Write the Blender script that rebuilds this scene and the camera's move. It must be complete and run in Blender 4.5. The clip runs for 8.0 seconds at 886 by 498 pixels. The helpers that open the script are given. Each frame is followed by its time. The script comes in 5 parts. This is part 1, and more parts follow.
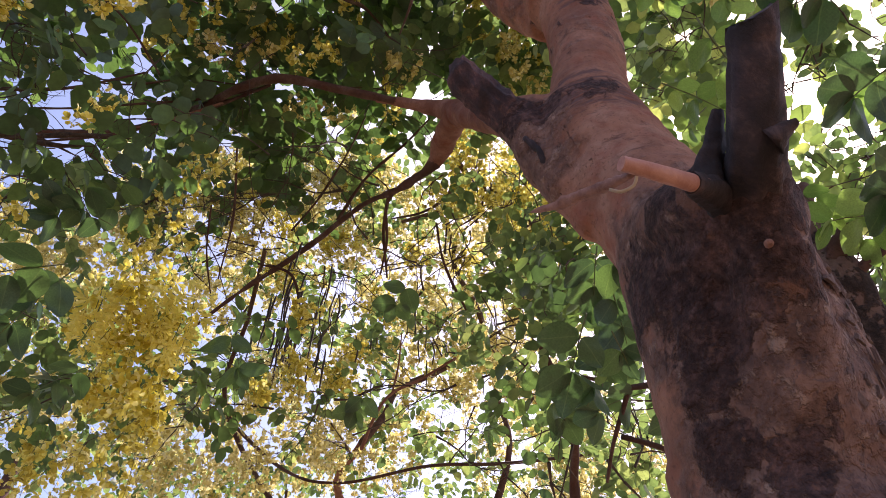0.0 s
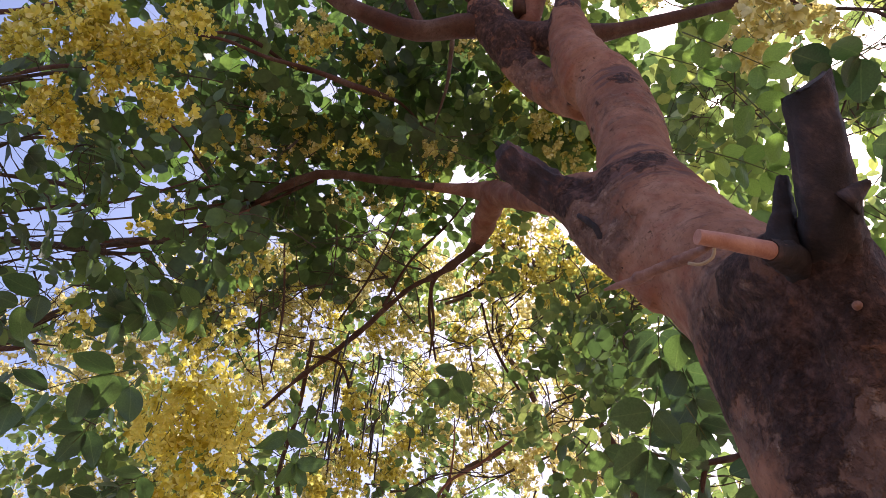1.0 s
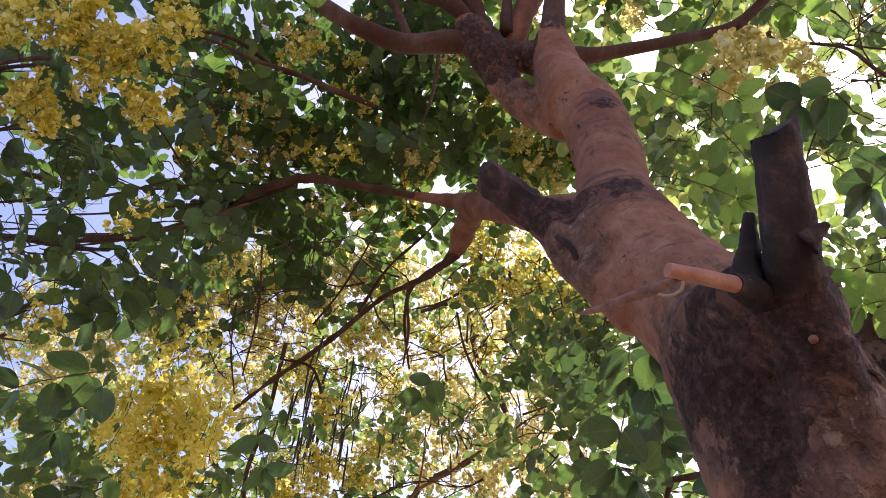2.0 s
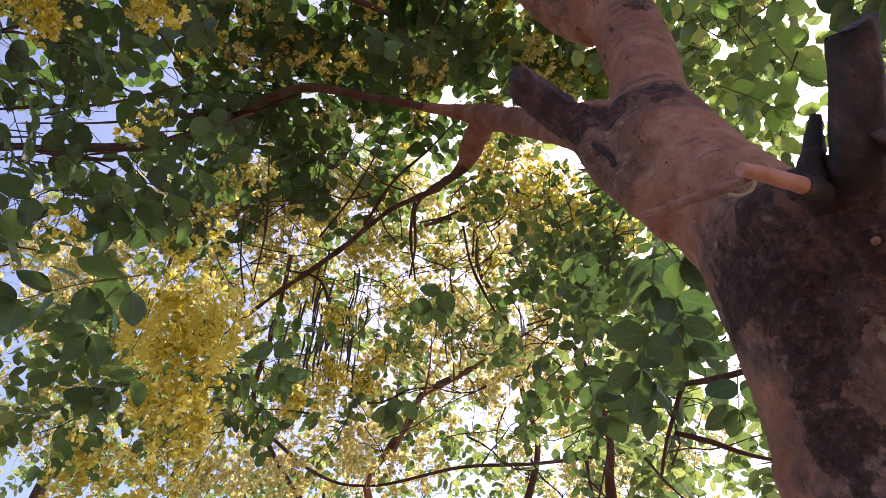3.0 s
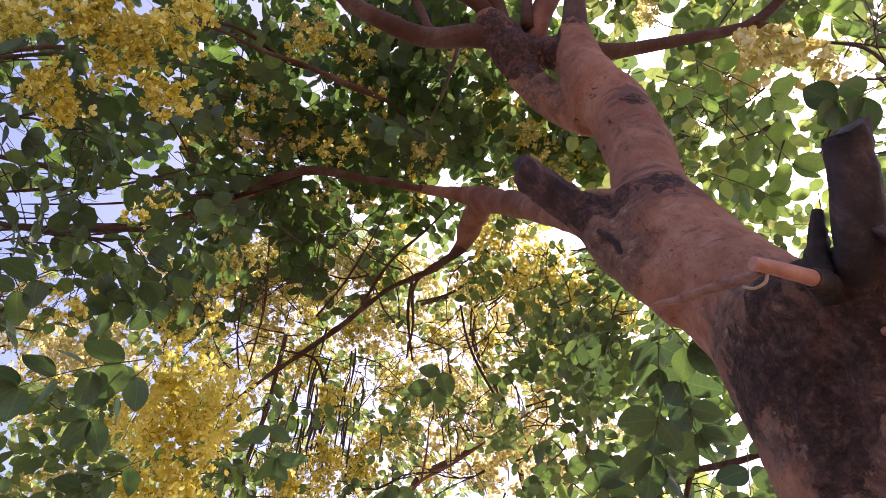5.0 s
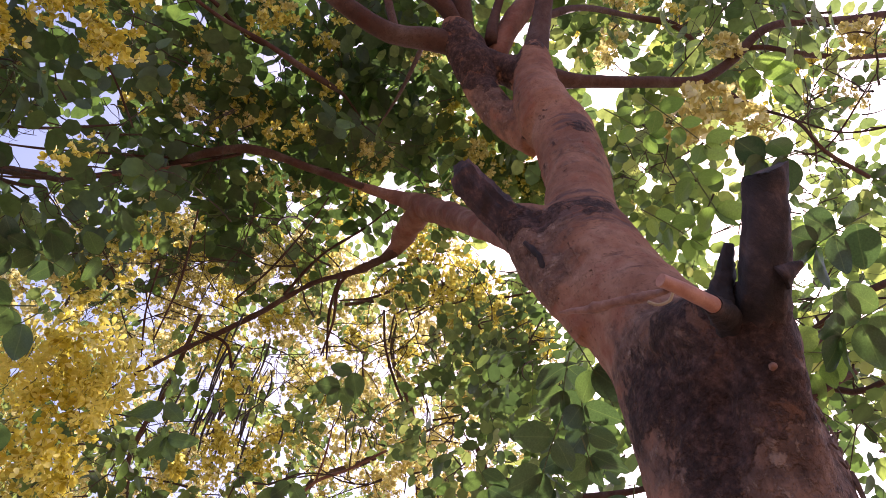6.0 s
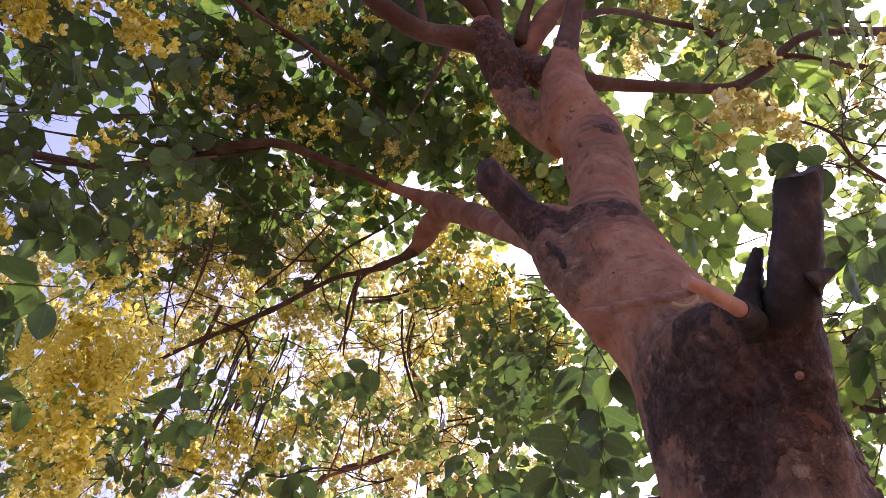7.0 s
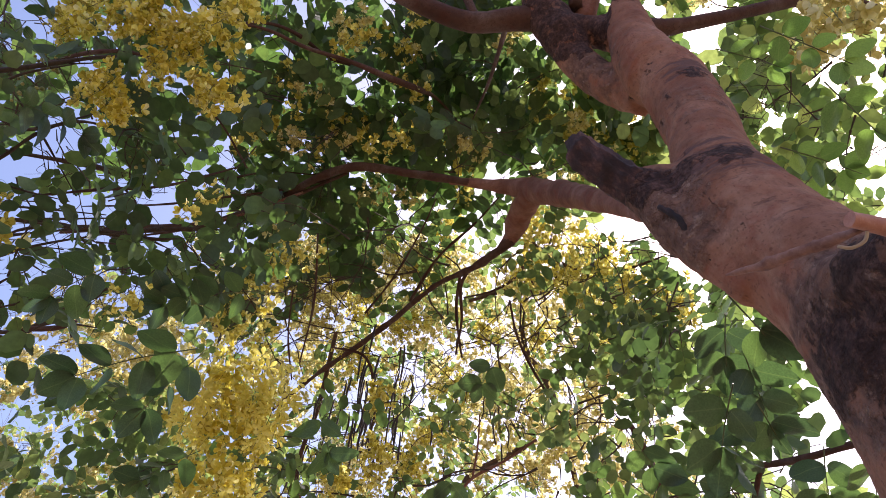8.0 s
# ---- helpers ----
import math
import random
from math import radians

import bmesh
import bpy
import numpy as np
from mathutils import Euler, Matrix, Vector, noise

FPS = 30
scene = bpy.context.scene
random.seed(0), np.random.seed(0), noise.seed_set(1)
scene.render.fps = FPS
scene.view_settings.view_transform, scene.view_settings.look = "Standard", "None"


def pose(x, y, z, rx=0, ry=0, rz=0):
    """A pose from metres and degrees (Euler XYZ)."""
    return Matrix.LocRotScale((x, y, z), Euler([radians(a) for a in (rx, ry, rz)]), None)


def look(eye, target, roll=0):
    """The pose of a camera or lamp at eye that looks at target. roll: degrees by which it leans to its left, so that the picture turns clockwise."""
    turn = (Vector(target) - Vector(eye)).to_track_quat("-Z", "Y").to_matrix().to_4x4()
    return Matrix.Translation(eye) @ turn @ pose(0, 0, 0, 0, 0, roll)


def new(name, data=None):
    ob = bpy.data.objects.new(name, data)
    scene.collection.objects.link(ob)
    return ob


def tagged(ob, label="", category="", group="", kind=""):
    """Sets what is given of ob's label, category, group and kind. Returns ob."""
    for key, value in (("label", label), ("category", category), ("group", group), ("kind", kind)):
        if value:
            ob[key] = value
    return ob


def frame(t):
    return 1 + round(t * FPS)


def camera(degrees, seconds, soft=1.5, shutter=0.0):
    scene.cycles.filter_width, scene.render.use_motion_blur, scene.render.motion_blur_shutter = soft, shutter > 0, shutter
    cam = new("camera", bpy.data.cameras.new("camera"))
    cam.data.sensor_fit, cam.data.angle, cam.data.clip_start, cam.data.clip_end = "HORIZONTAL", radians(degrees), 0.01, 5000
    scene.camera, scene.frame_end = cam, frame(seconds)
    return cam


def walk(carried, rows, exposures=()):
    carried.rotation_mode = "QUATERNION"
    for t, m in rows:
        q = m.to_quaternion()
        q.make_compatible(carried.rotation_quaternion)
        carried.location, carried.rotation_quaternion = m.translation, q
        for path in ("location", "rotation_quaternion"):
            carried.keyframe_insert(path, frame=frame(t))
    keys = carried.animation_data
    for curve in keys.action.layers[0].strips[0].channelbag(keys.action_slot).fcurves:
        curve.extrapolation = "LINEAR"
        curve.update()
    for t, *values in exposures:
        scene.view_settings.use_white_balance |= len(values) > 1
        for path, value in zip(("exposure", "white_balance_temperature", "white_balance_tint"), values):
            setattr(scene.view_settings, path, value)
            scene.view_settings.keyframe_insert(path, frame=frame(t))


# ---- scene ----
# ---- camera ----
cam = camera(69.98, 8.0, soft=0.5)
ROWS = [
    (0, 0.0000, 0.0000, 1.5500, 140.00, -0.00, 0.00),
    (0.5, -0.0180, -0.0120, 1.5403, 142.30, -0.10, 1.44),
    (1, -0.0494, -0.0206, 1.5414, 147.19, -0.48, 5.35),
    (1.2, -0.0501, -0.0282, 1.5540, 147.67, -0.18, 6.20),
    (2.3, -0.0646, -0.0597, 1.5163, 147.85, 0.02, 1.43),
    (2.5, -0.0791, -0.0583, 1.5181, 144.96, -0.38, 1.95),
    (3, -0.1469, -0.0401, 1.5125, 140.21, -0.05, 1.83),
    (3.5, -0.2015, -0.0179, 1.5268, 142.81, -0.69, 4.18),
    (4, -0.2449, -0.0436, 1.5125, 144.21, -3.91, 9.39),
    (4.5, -0.2229, -0.1020, 1.5424, 150.00, 0.47, 5.70),
    (5, -0.1881, -0.0736, 1.5009, 147.22, 0.43, 1.48),
    (5.2, -0.1769, -0.0711, 1.5019, 147.67, 2.40, -0.60),
    (6.3, -0.1516, -0.0127, 1.4874, 148.47, 0.03, -11.17),
    (6.5, -0.1455, -0.0120, 1.4867, 148.66, -0.07, -11.35),
    (7, -0.1576, -0.0067, 1.4924, 148.46, -2.24, -10.23),
    (7.5, -0.1636, -0.0103, 1.4864, 147.66, -0.05, -7.73),
    (8, -0.2014, -0.0032, 1.5280, 147.11, -2.61, 4.55),
]
walk(cam, [(t, pose(x, y, z, rx, ry, rz)) for t, x, y, z, rx, ry, rz in ROWS],
     [(0.0, 0.97, 6500, 29), (1.0, 0.98, 6460, 29), (2.5, 1.07, 6500, 25), (3.5, 0.76, 6550, 29), (4.0, 0.8, 6370, 30), (4.5, 0.96, 6730, 34), (5.0, 1.18, 6630, 36), (6.5, 1.06, 6680, 37), (7.0, 1.1, 6680, 39), (7.5, 1.07, 6630, 32), (8.0, 1.01, 6320, 27)])

# ---- sky and sun ----
SUN_AZ, SUN_EL = 44.0, 55.0          # degrees to the right of straight ahead, and above the horizon
world = bpy.data.worlds.new("sky")
scene.world = world
world.use_nodes = True
wn = world.node_tree
sky = wn.nodes.new("ShaderNodeTexSky")
sky.sky_type, sky.sun_disc = "NISHITA", False
sky.sun_elevation, sky.sun_rotation = radians(SUN_EL), radians(SUN_AZ)
sky.dust_density = 3.0
wn.links.new(sky.outputs[0], wn.nodes["Background"].inputs[0])
wn.nodes["Background"].inputs[1].default_value = 0.15
lamp = bpy.data.lights.new("sun", "SUN")
lamp.energy, lamp.angle, lamp.color = 4.5, radians(0.55), (1.0, 0.95, 0.86)
sun = new("sun", lamp)
to_sun = Vector((math.sin(radians(SUN_AZ)) * math.cos(radians(SUN_EL)), math.cos(radians(SUN_AZ)) * math.cos(radians(SUN_EL)), math.sin(radians(SUN_EL))))
sun.matrix_world = look(to_sun * 60, (0, 0, 0))

RNG = np.random.default_rng(7)


# ---- materials ----
class Nodes:
    """A short way to write a node material."""

    def __init__(self, name):
        self.mat = bpy.data.materials.new(name)
        self.mat.use_nodes = True
        self.tree = self.mat.node_tree
        self.bsdf = self.tree.nodes["Principled BSDF"]
        self.out = self.tree.nodes["Material Output"]

    def add(self, kind, **sockets):
        node = self.tree.nodes.new(kind)
        for key, value in sockets.items():
            self.put(node.inputs[key.replace("_", " ")], value)
        return node

    def put(self, socket, value):
        if isinstance(value, bpy.types.NodeSocket):
            self.tree.links.new(value, socket)
        else:
            socket.default_value = value

    def where(self, scale=(1, 1, 1)):
        c = self.add("ShaderNodeTexCoord")
        m = self.add("ShaderNodeMapping", Scale=scale)
        self.tree.links.new(c.outputs["Object"], m.inputs["Vector"])
        return m.outputs[0]

    def noise(self, scale, detail=4.0, rough=0.6, at=None, distortion=0.0):
        n = self.add("ShaderNodeTexNoise", Scale=scale, Detail=detail, Roughness=rough, Distortion=distortion)
        self.tree.links.new(at or self.where(), n.inputs["Vector"])
        return n.outputs["Fac"]

    def ramp(self, fac, *stops):
        r = self.add("ShaderNodeValToRGB", Fac=fac)
        while len(r.color_ramp.elements) < len(stops):
            r.color_ramp.elements.new(0.5)
        for e, (p, c) in zip(r.color_ramp.elements, stops):
            e.position, e.color = p, (*c, 1) if len(c) == 3 else c
        return r.outputs[0]

    def mix(self, fac, a, b, mode="MIX"):
        m = self.tree.nodes.new("ShaderNodeMix")
        m.data_type, m.blend_type = "RGBA", mode
        for socket, value in zip((m.inputs[0], m.inputs[6], m.inputs[7]), (fac, a, b)):
            self.put(socket, (*value, 1) if isinstance(value, tuple) and len(value) == 3 else value)
        return m.outputs[2]

    def math(self, op, a, b=0.0, clamp=False):
        m = self.tree.nodes.new("ShaderNodeMath")
        m.operation, m.use_clamp = op, clamp
        self.put(m.inputs[0], a)
        self.put(m.inputs[1], b)
        return m.outputs[0]

    def bump(self, height, distance, strength=0.8):
        b = self.add("ShaderNodeBump", Height=height, Distance=distance, Strength=strength)
        self.tree.links.new(b.outputs[0], self.bsdf.inputs["Normal"])
        return b.outputs[0]


def grey(v):
    return (v, v, v)


def blob(n, centre, radius, soft=0.5):
    """1 inside a ball round centre, falling to 0 outside."""
    c = n.add("ShaderNodeTexCoord")
    d = n.tree.nodes.new("ShaderNodeVectorMath")
    d.operation = "DISTANCE"
    n.tree.links.new(c.outputs["Object"], d.inputs[0])
    d.inputs[1].default_value = centre
    m = n.add("ShaderNodeMapRange")
    n.tree.links.new(d.outputs["Value"], m.inputs["Value"])
    m.inputs["From Min"].default_value, m.inputs["From Max"].default_value = radius, radius * (1 - soft)
    return m.outputs[0]


def bark_material(name, light, dark, mossy=(), rings=(), film=()):
    """Smooth pinkish bark with fine grain, pores, girdle lines, pale lichen, and dark crust and rings round the places given."""
    n = Nodes(name)
    big = n.noise(4.0, 5.0, 0.62)
    grain = n.noise(30.0, 8.0, 0.75, n.where((1, 1, 0.6)))
    pores = n.noise(75.0, 3.0, 0.55)
    girdle = n.noise(16.0, 6.0, 0.66, n.where((0.5, 0.5, 2.2)), 0.3)
    col = n.ramp(big, (0.34, tuple(c * k for c, k in zip(light, (0.60, 0.52, 0.50)))), (0.52, light), (0.74, (min(1, light[0] * 1.12 + 0.05), min(1, light[1] * 1.3 + 0.05), min(1, light[2] * 1.4 + 0.05))))
    col = n.mix(n.math("MULTIPLY", n.ramp(grain, (0.38, grey(1)), (0.55, grey(0))), 0.55), col, tuple(c * 0.55 for c in light))
    col = n.mix(n.math("MULTIPLY", n.ramp(pores, (0.60, grey(0)), (0.68, grey(1))), 0.4), col, tuple(c * 0.42 for c in light))
    col = n.mix(n.math("MULTIPLY", n.ramp(girdle, (0.58, grey(0)), (0.72, grey(1))), 0.4), col, tuple(c * 0.45 for c in light))
    blush = n.ramp(n.noise(9.0, 5.0, 0.65, None, 0.4), (0.50, grey(0)), (0.66, grey(0.6)))
    col = n.mix(blush, col, tuple(c * k for c, k in zip(light, (0.78, 0.50, 0.44))))
    pits = n.ramp(n.noise(110.0, 2.0, 0.5), (0.61, grey(0)), (0.70, grey(0.45)))
    col = n.mix(pits, col, tuple(c * 0.30 for c in light))
    height = n.math("ADD", n.math("MULTIPLY", grain, 0.6), n.math("SUBTRACT", n.math("MULTIPLY", girdle, 0.5), n.math("MULTIPLY", pits, 0.25)))

    def spread(places):
        total = None
        for centre, radius, soft, weight in places:
            m = n.math("MULTIPLY", blob(n, centre, radius, soft), weight)
            total = m if total is None else n.math("MAXIMUM", total, m)
        return total

    if film:
        veil = n.math("ADD", n.math("MULTIPLY", spread(film), 0.5), n.math("MULTIPLY", n.noise(15.0, 7.0, 0.62), 1.0))
        veil = n.ramp(veil, (0.66, grey(0)), (0.86, grey(0.97)))
        col = n.mix(veil, col, n.ramp(grain, (0.34, (0.085, 0.047, 0.037)), (0.48, (0.175, 0.098, 0.072)), (0.58, (0.245, 0.14, 0.103)), (0.68, (0.31, 0.19, 0.14))))
        scales = n.noise(30.0, 4.0, 0.6, n.where((1, 1, 0.8)))
        plates = n.ramp(scales, (0.39, grey(0)), (0.47, grey(0.5)), (0.53, grey(0.55)), (0.61, grey(1)))
        rim = n.math("MULTIPLY", n.ramp(scales, (0.40, grey(1)), (0.45, grey(0))), n.math("MULTIPLY", veil, 0.3))
        col = n.mix(rim, col, (0.05, 0.029, 0.025))
        col = n.mix(n.math("MULTIPLY", n.math("MULTIPLY", plates, veil), 0.55), col, n.ramp(n.noise(17.0, 4.0, 0.6), (0.38, (0.12, 0.062, 0.046)), (0.55, (0.22, 0.122, 0.088)), (0.68, (0.31, 0.20, 0.145))))
        blot = n.math("MULTIPLY", n.ramp(n.noise(13.0, 8.0, 0.72, n.where((1, 1, 0.7)), 0.5), (0.42, grey(0.6)), (0.52, grey(0))), veil)
        col = n.mix(blot, col, n.ramp(grain, (0.35, (0.05, 0.028, 0.023)), (0.65, (0.15, 0.083, 0.062))))
        pale = n.math("MULTIPLY", n.ramp(n.noise(38.0, 5.0, 0.65, n.where((1, 1, 0.8))), (0.57, grey(0)), (0.63, grey(0.7))), veil)
        col = n.mix(pale, col, (0.37, 0.245, 0.185))
        height = n.math("ADD", height, n.math("MULTIPLY", n.math("MULTIPLY", plates, veil), 1.6))
        height = n.math("SUBTRACT", n.math("ADD", height, n.math("MULTIPLY", pale, 0.9)), n.math("MULTIPLY", blot, 0.6))
    if rings:
        cut = n.math("ADD", n.math("MULTIPLY", spread(rings), 0.55), n.math("MULTIPLY", girdle, 1.0))
        cut = n.ramp(cut, (0.80, grey(0)), (0.92, grey(1)))
        col = n.mix(cut, col, tuple(c * 2.4 for c in dark))
        height = n.math("SUBTRACT", height, n.math("MULTIPLY", cut, 0.5))
    if mossy:
        edge = n.math("ADD", n.math("MULTIPLY", n.noise(15.0, 7.0, 0.62, n.where((1, 1, 0.55)), 0.3), 0.75), n.math("MULTIPLY", n.noise(48.0, 5.0, 0.65), 0.25))
        crust = n.math("ADD", n.math("MULTIPLY", spread(mossy), 0.6), n.math("MULTIPLY", edge, 2.5))
        crust = n.ramp(n.math("MULTIPLY", crust, 0.5), (0.755, grey(0)), (0.80, grey(0.8)), (0.84, grey(1)))
        crumb = n.noise(55.0, 6.0, 0.72)
        col = n.mix(crust, col, n.ramp(crumb, (0.32, tuple(c * 0.35 for c in dark)), (0.52, dark), (0.66, tuple(c * 2.2 for c in dark)), (0.74, tuple(c * 4.0 for c in dark))))
        worn = n.math("MULTIPLY", n.ramp(n.noise(8.0, 5.0, 0.6), (0.5, grey(0)), (0.62, grey(0.7))), crust)
        col = n.mix(worn, col, n.ramp(crumb, (0.36, tuple(c * 1.0 for c in dark)), (0.6, tuple(c * 3.2 for c in dark))))
        flake = n.math("MULTIPLY", n.ramp(n.noise(24.0, 5.0, 0.6, n.where((1, 1, 0.6)), 0.4), (0.60, grey(0)), (0.66, grey(0.75))), crust)
        col = n.mix(flake, col, tuple(c * 0.62 for c in light))
        height = n.math("ADD", n.math("MULTIPLY", crust, 0.5), n.math("MULTIPLY", n.math("ADD", height, n.math("MULTIPLY", crumb, n.math("ADD", crust, 0.2))), 0.6))
    n.put(n.bsdf.inputs["Base Color"], col)
    n.bsdf.inputs["Roughness"].default_value = 0.85
    n.bsdf.inputs["Specular IOR Level"].default_value = 0.25
    n.bump(height, 0.009, 1.0)
    return n.mat


def leafy(name, colours, glow, shine=0.42, rough=0.45, single=False, vein=0.0, through_share=0.45):
    """Thin living tissue: a glossy skin, and light that passes through. colours: a ramp over the pieces; glow: the tint of the light that passes."""
    n = Nodes(name)
    if single:
        rnd = n.add("ShaderNodeObjectInfo").outputs["Random"]
    else:
        rnd = n.add("ShaderNodeNewGeometry").outputs["Random Per Island"]
    col = n.ramp(rnd, *colours)
    mottle = n.noise(22.0, 4.0, 0.6)
    if single:
        g = n.add("ShaderNodeTexCoord")
        xyz = n.add("ShaderNodeSeparateXYZ", Vector=g.outputs["Generated"])
        across = n.math("ABSOLUTE", n.math("SUBTRACT", xyz.outputs[1], 0.5))
        rib = n.math("LESS_THAN", across, 0.018)
        veins = n.math("GREATER_THAN", n.math("SINE", n.math("MULTIPLY", n.math("SUBTRACT", xyz.outputs[0], n.math("MULTIPLY", across, 0.7)), 70.0)), 0.955)
        line = n.math("MAXIMUM", n.math("MULTIPLY", rib, 0.22), n.math("MULTIPLY", veins, 0.06))
        col = n.mix(line, col, n.mix(0.5, col, (0.3, 0.36, 0.16, 1)))
    col = n.mix(0.5, col, n.mix(1.0, col, n.ramp(mottle, (0.3, grey(0.55)), (0.7, grey(1.35))), "MULTIPLY"))
    n.put(n.bsdf.inputs["Base Color"], col)
    n.bsdf.inputs["Roughness"].default_value = rough
    n.bsdf.inputs["Specular IOR Level"].default_value = shine
    tl = n.add("ShaderNodeBsdfTranslucent")
    n.put(tl.inputs["Color"], n.mix(1.0, col, (*glow, 1), "MULTIPLY"))
    m = n.add("ShaderNodeMixShader")
    m.inputs[0].default_value = through_share
    n.tree.links.new(n.bsdf.outputs[0], m.inputs[1])
    n.tree.links.new(tl.outputs[0], m.inputs[2])
    n.tree.links.new(m.outputs[0], n.out.inputs["Surface"])
    n.bump(mottle, 0.002, 0.4)
    return n.mat


def dead_wood(name, deep, mid, pale):
    """Weathered dead wood, cracked along the grain."""
    n = Nodes(name)
    grain = n.noise(26.0, 8.0, 0.7, n.where((1, 1, 0.16)))
    blotch = n.noise(13.0, 5.0, 0.6)
    col = n.ramp(grain, (0.36, deep), (0.52, mid), (0.66, pale))
    col = n.mix(n.ramp(blotch, (0.42, grey(0)), (0.6, grey(0.85))), col, deep)
    n.put(n.bsdf.inputs["Base Color"], col)
    n.bsdf.inputs["Roughness"].default_value = 0.85
    n.bump(n.math("ADD", grain, n.math("MULTIPLY", blotch, 0.6)), 0.008, 1.0)
    return n.mat


def plain_material(name, a, b, scale, rough=0.8, bump=0.003):
    n = Nodes(name)
    f = n.noise(scale, 6.0, 0.65)
    n.put(n.bsdf.inputs["Base Color"], n.ramp(f, (0.32, a), (0.7, b)))
    n.bsdf.inputs["Roughness"].default_value = rough
    n.bump(n.noise(scale * 4, 5.0, 0.7), bump)
    return n.mat


BARK = bark_material("pink_bark", (0.305, 0.147, 0.093), (0.056, 0.030, 0.025), (
    ((0.370, 0.560, 2.265), 0.18, 0.5, 1.0),
    ((0.415, 0.520, 2.225), 0.14, 0.6, 1.0),
    ((0.335, 0.670, 2.270), 0.13, 0.6, 0.78),
    ((0.362, 0.640, 2.165), 0.12, 0.6, 0.8),
    ((0.318, 0.700, 2.230), 0.08, 0.6, 0.62),
    ((0.440, 0.470, 2.240), 0.10, 0.5, 1.0),
    ((0.349, 0.683, 2.073), 0.05, 0.7, 0.72),
    ((0.361, 0.699, 1.985), 0.075, 0.6, 0.78),
    ((0.395, 0.690, 1.945), 0.09, 0.6, 0.75),
    ((0.455, 0.655, 1.955), 0.08, 0.7, 0.5),
    ((0.185, 0.770, 2.990), 0.085, 0.5, 0.95),
    ((0.245, 0.745, 2.950), 0.075, 0.6, 0.85),
    ((0.330, 0.670, 2.925), 0.085, 0.7, 0.6),
    ((0.395, 0.650, 2.930), 0.07, 0.7, 0.5),
    ((0.106, 0.723, 4.490), 0.25, 0.4, 1.0),
    ((0.165, 0.750, 4.290), 0.13, 0.6, 0.8),
    ((0.297, 0.715, 4.389), 0.16, 0.5, 0.85),
    ((0.440, 0.675, 3.560), 0.09, 0.7, 0.55),
    ((0.480, 0.690, 3.520), 0.08, 0.7, 0.52),
    ((0.388, 0.629, 4.408), 0.09, 0.6, 0.75),
    # crease under the left fork, its shade painted as a dark spot
    ((0.235, 0.800, 4.010), 0.04, 0.6, 0.7),
), (
    ((0.368, 0.690, 2.950), 0.20, 0.5, 0.66),
    ((0.413, 0.666, 2.688), 0.14, 0.6, 0.42),
    ((0.450, 0.690, 3.600), 0.17, 0.6, 0.64),
), (
    ((0.488, 0.639, 2.085), 0.24, 0.4, 1.1),
    ((0.473, 0.673, 1.952), 0.24, 0.4, 1.1),
    ((0.400, 0.637, 1.981), 0.14, 0.6, 1.0),
    ((0.425, 0.632, 2.090), 0.13, 0.4, 1.2),
    ((0.410, 0.660, 1.900), 0.16, 0.5, 1.0),
    ((0.449, 0.797, 3.367), 0.25, 0.6, 0.4),
    ((0.188, 0.799, 4.047), 0.25, 0.5, 0.55),
    ((0.387, 0.616, 2.273), 0.30, 0.4, 0.7),
    ((0.210, 0.800, 2.900), 0.18, 0.5, 1.0),
    ((0.225, 0.775, 2.760), 0.12, 0.7, 0.9),
    ((0.190, 0.780, 4.150), 0.16, 0.6, 0.9),
))
DARK_WOOD = dead_wood("dark_dead_wood", (0.012, 0.008, 0.008), (0.050, 0.028, 0.026), (0.13, 0.075, 0.064))
CRUST = dead_wood("dark_crust", (0.010, 0.006, 0.006), (0.036, 0.019, 0.018), (0.085, 0.046, 0.04))
STUB_WOOD = dead_wood("brown_dead_wood", (0.02, 0.010, 0.010), (0.075, 0.034, 0.030), (0.21, 0.10, 0.08))
PINK_LIMB = bark_material("pink_limb_bark", (0.25, 0.12, 0.088), (0.04, 0.02, 0.02))
STRIP = plain_material("torn_bark", (0.15, 0.065, 0.045), (0.36, 0.19, 0.14), 45, 0.8)
# limb bark darkened, with the shade of the crown put into its brown
SHADED_BARK = bark_material("shaded_limb_bark", (0.10, 0.054, 0.042), (0.03, 0.02, 0.015))
FLAKE = plain_material("bark_plate", (0.09, 0.05, 0.04), (0.27, 0.17, 0.13), 45, 0.85)
TWIG = plain_material("twig_bark", (0.03, 0.02, 0.014), (0.09, 0.055, 0.035), 30)
PEELED = plain_material("peeled_wood", (0.32, 0.125, 0.085), (0.50, 0.255, 0.185), 32, 0.65)
SIDE_BARK = bark_material("brown_mossy_bark", (0.15, 0.095, 0.07), (0.03, 0.02, 0.015), (((1.099, 1.263, 2.644), 0.5, 0.4, 0.6),))
PALE = plain_material("pale_wood", (0.30, 0.23, 0.15), (0.48, 0.38, 0.27), 40, 0.7)
POD = plain_material("pod_skin", (0.022, 0.012, 0.009), (0.065, 0.036, 0.025), 14, 0.6)
RACHIS = plain_material("leaf_stalk", (0.06, 0.08, 0.02), (0.12, 0.13, 0.04), 30, 0.6)
# dull green, with the shade under the crown put into the colour
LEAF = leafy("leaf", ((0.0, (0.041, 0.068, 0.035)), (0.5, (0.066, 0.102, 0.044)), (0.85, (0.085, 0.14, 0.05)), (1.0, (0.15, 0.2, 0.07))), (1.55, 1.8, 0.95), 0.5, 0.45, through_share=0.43)
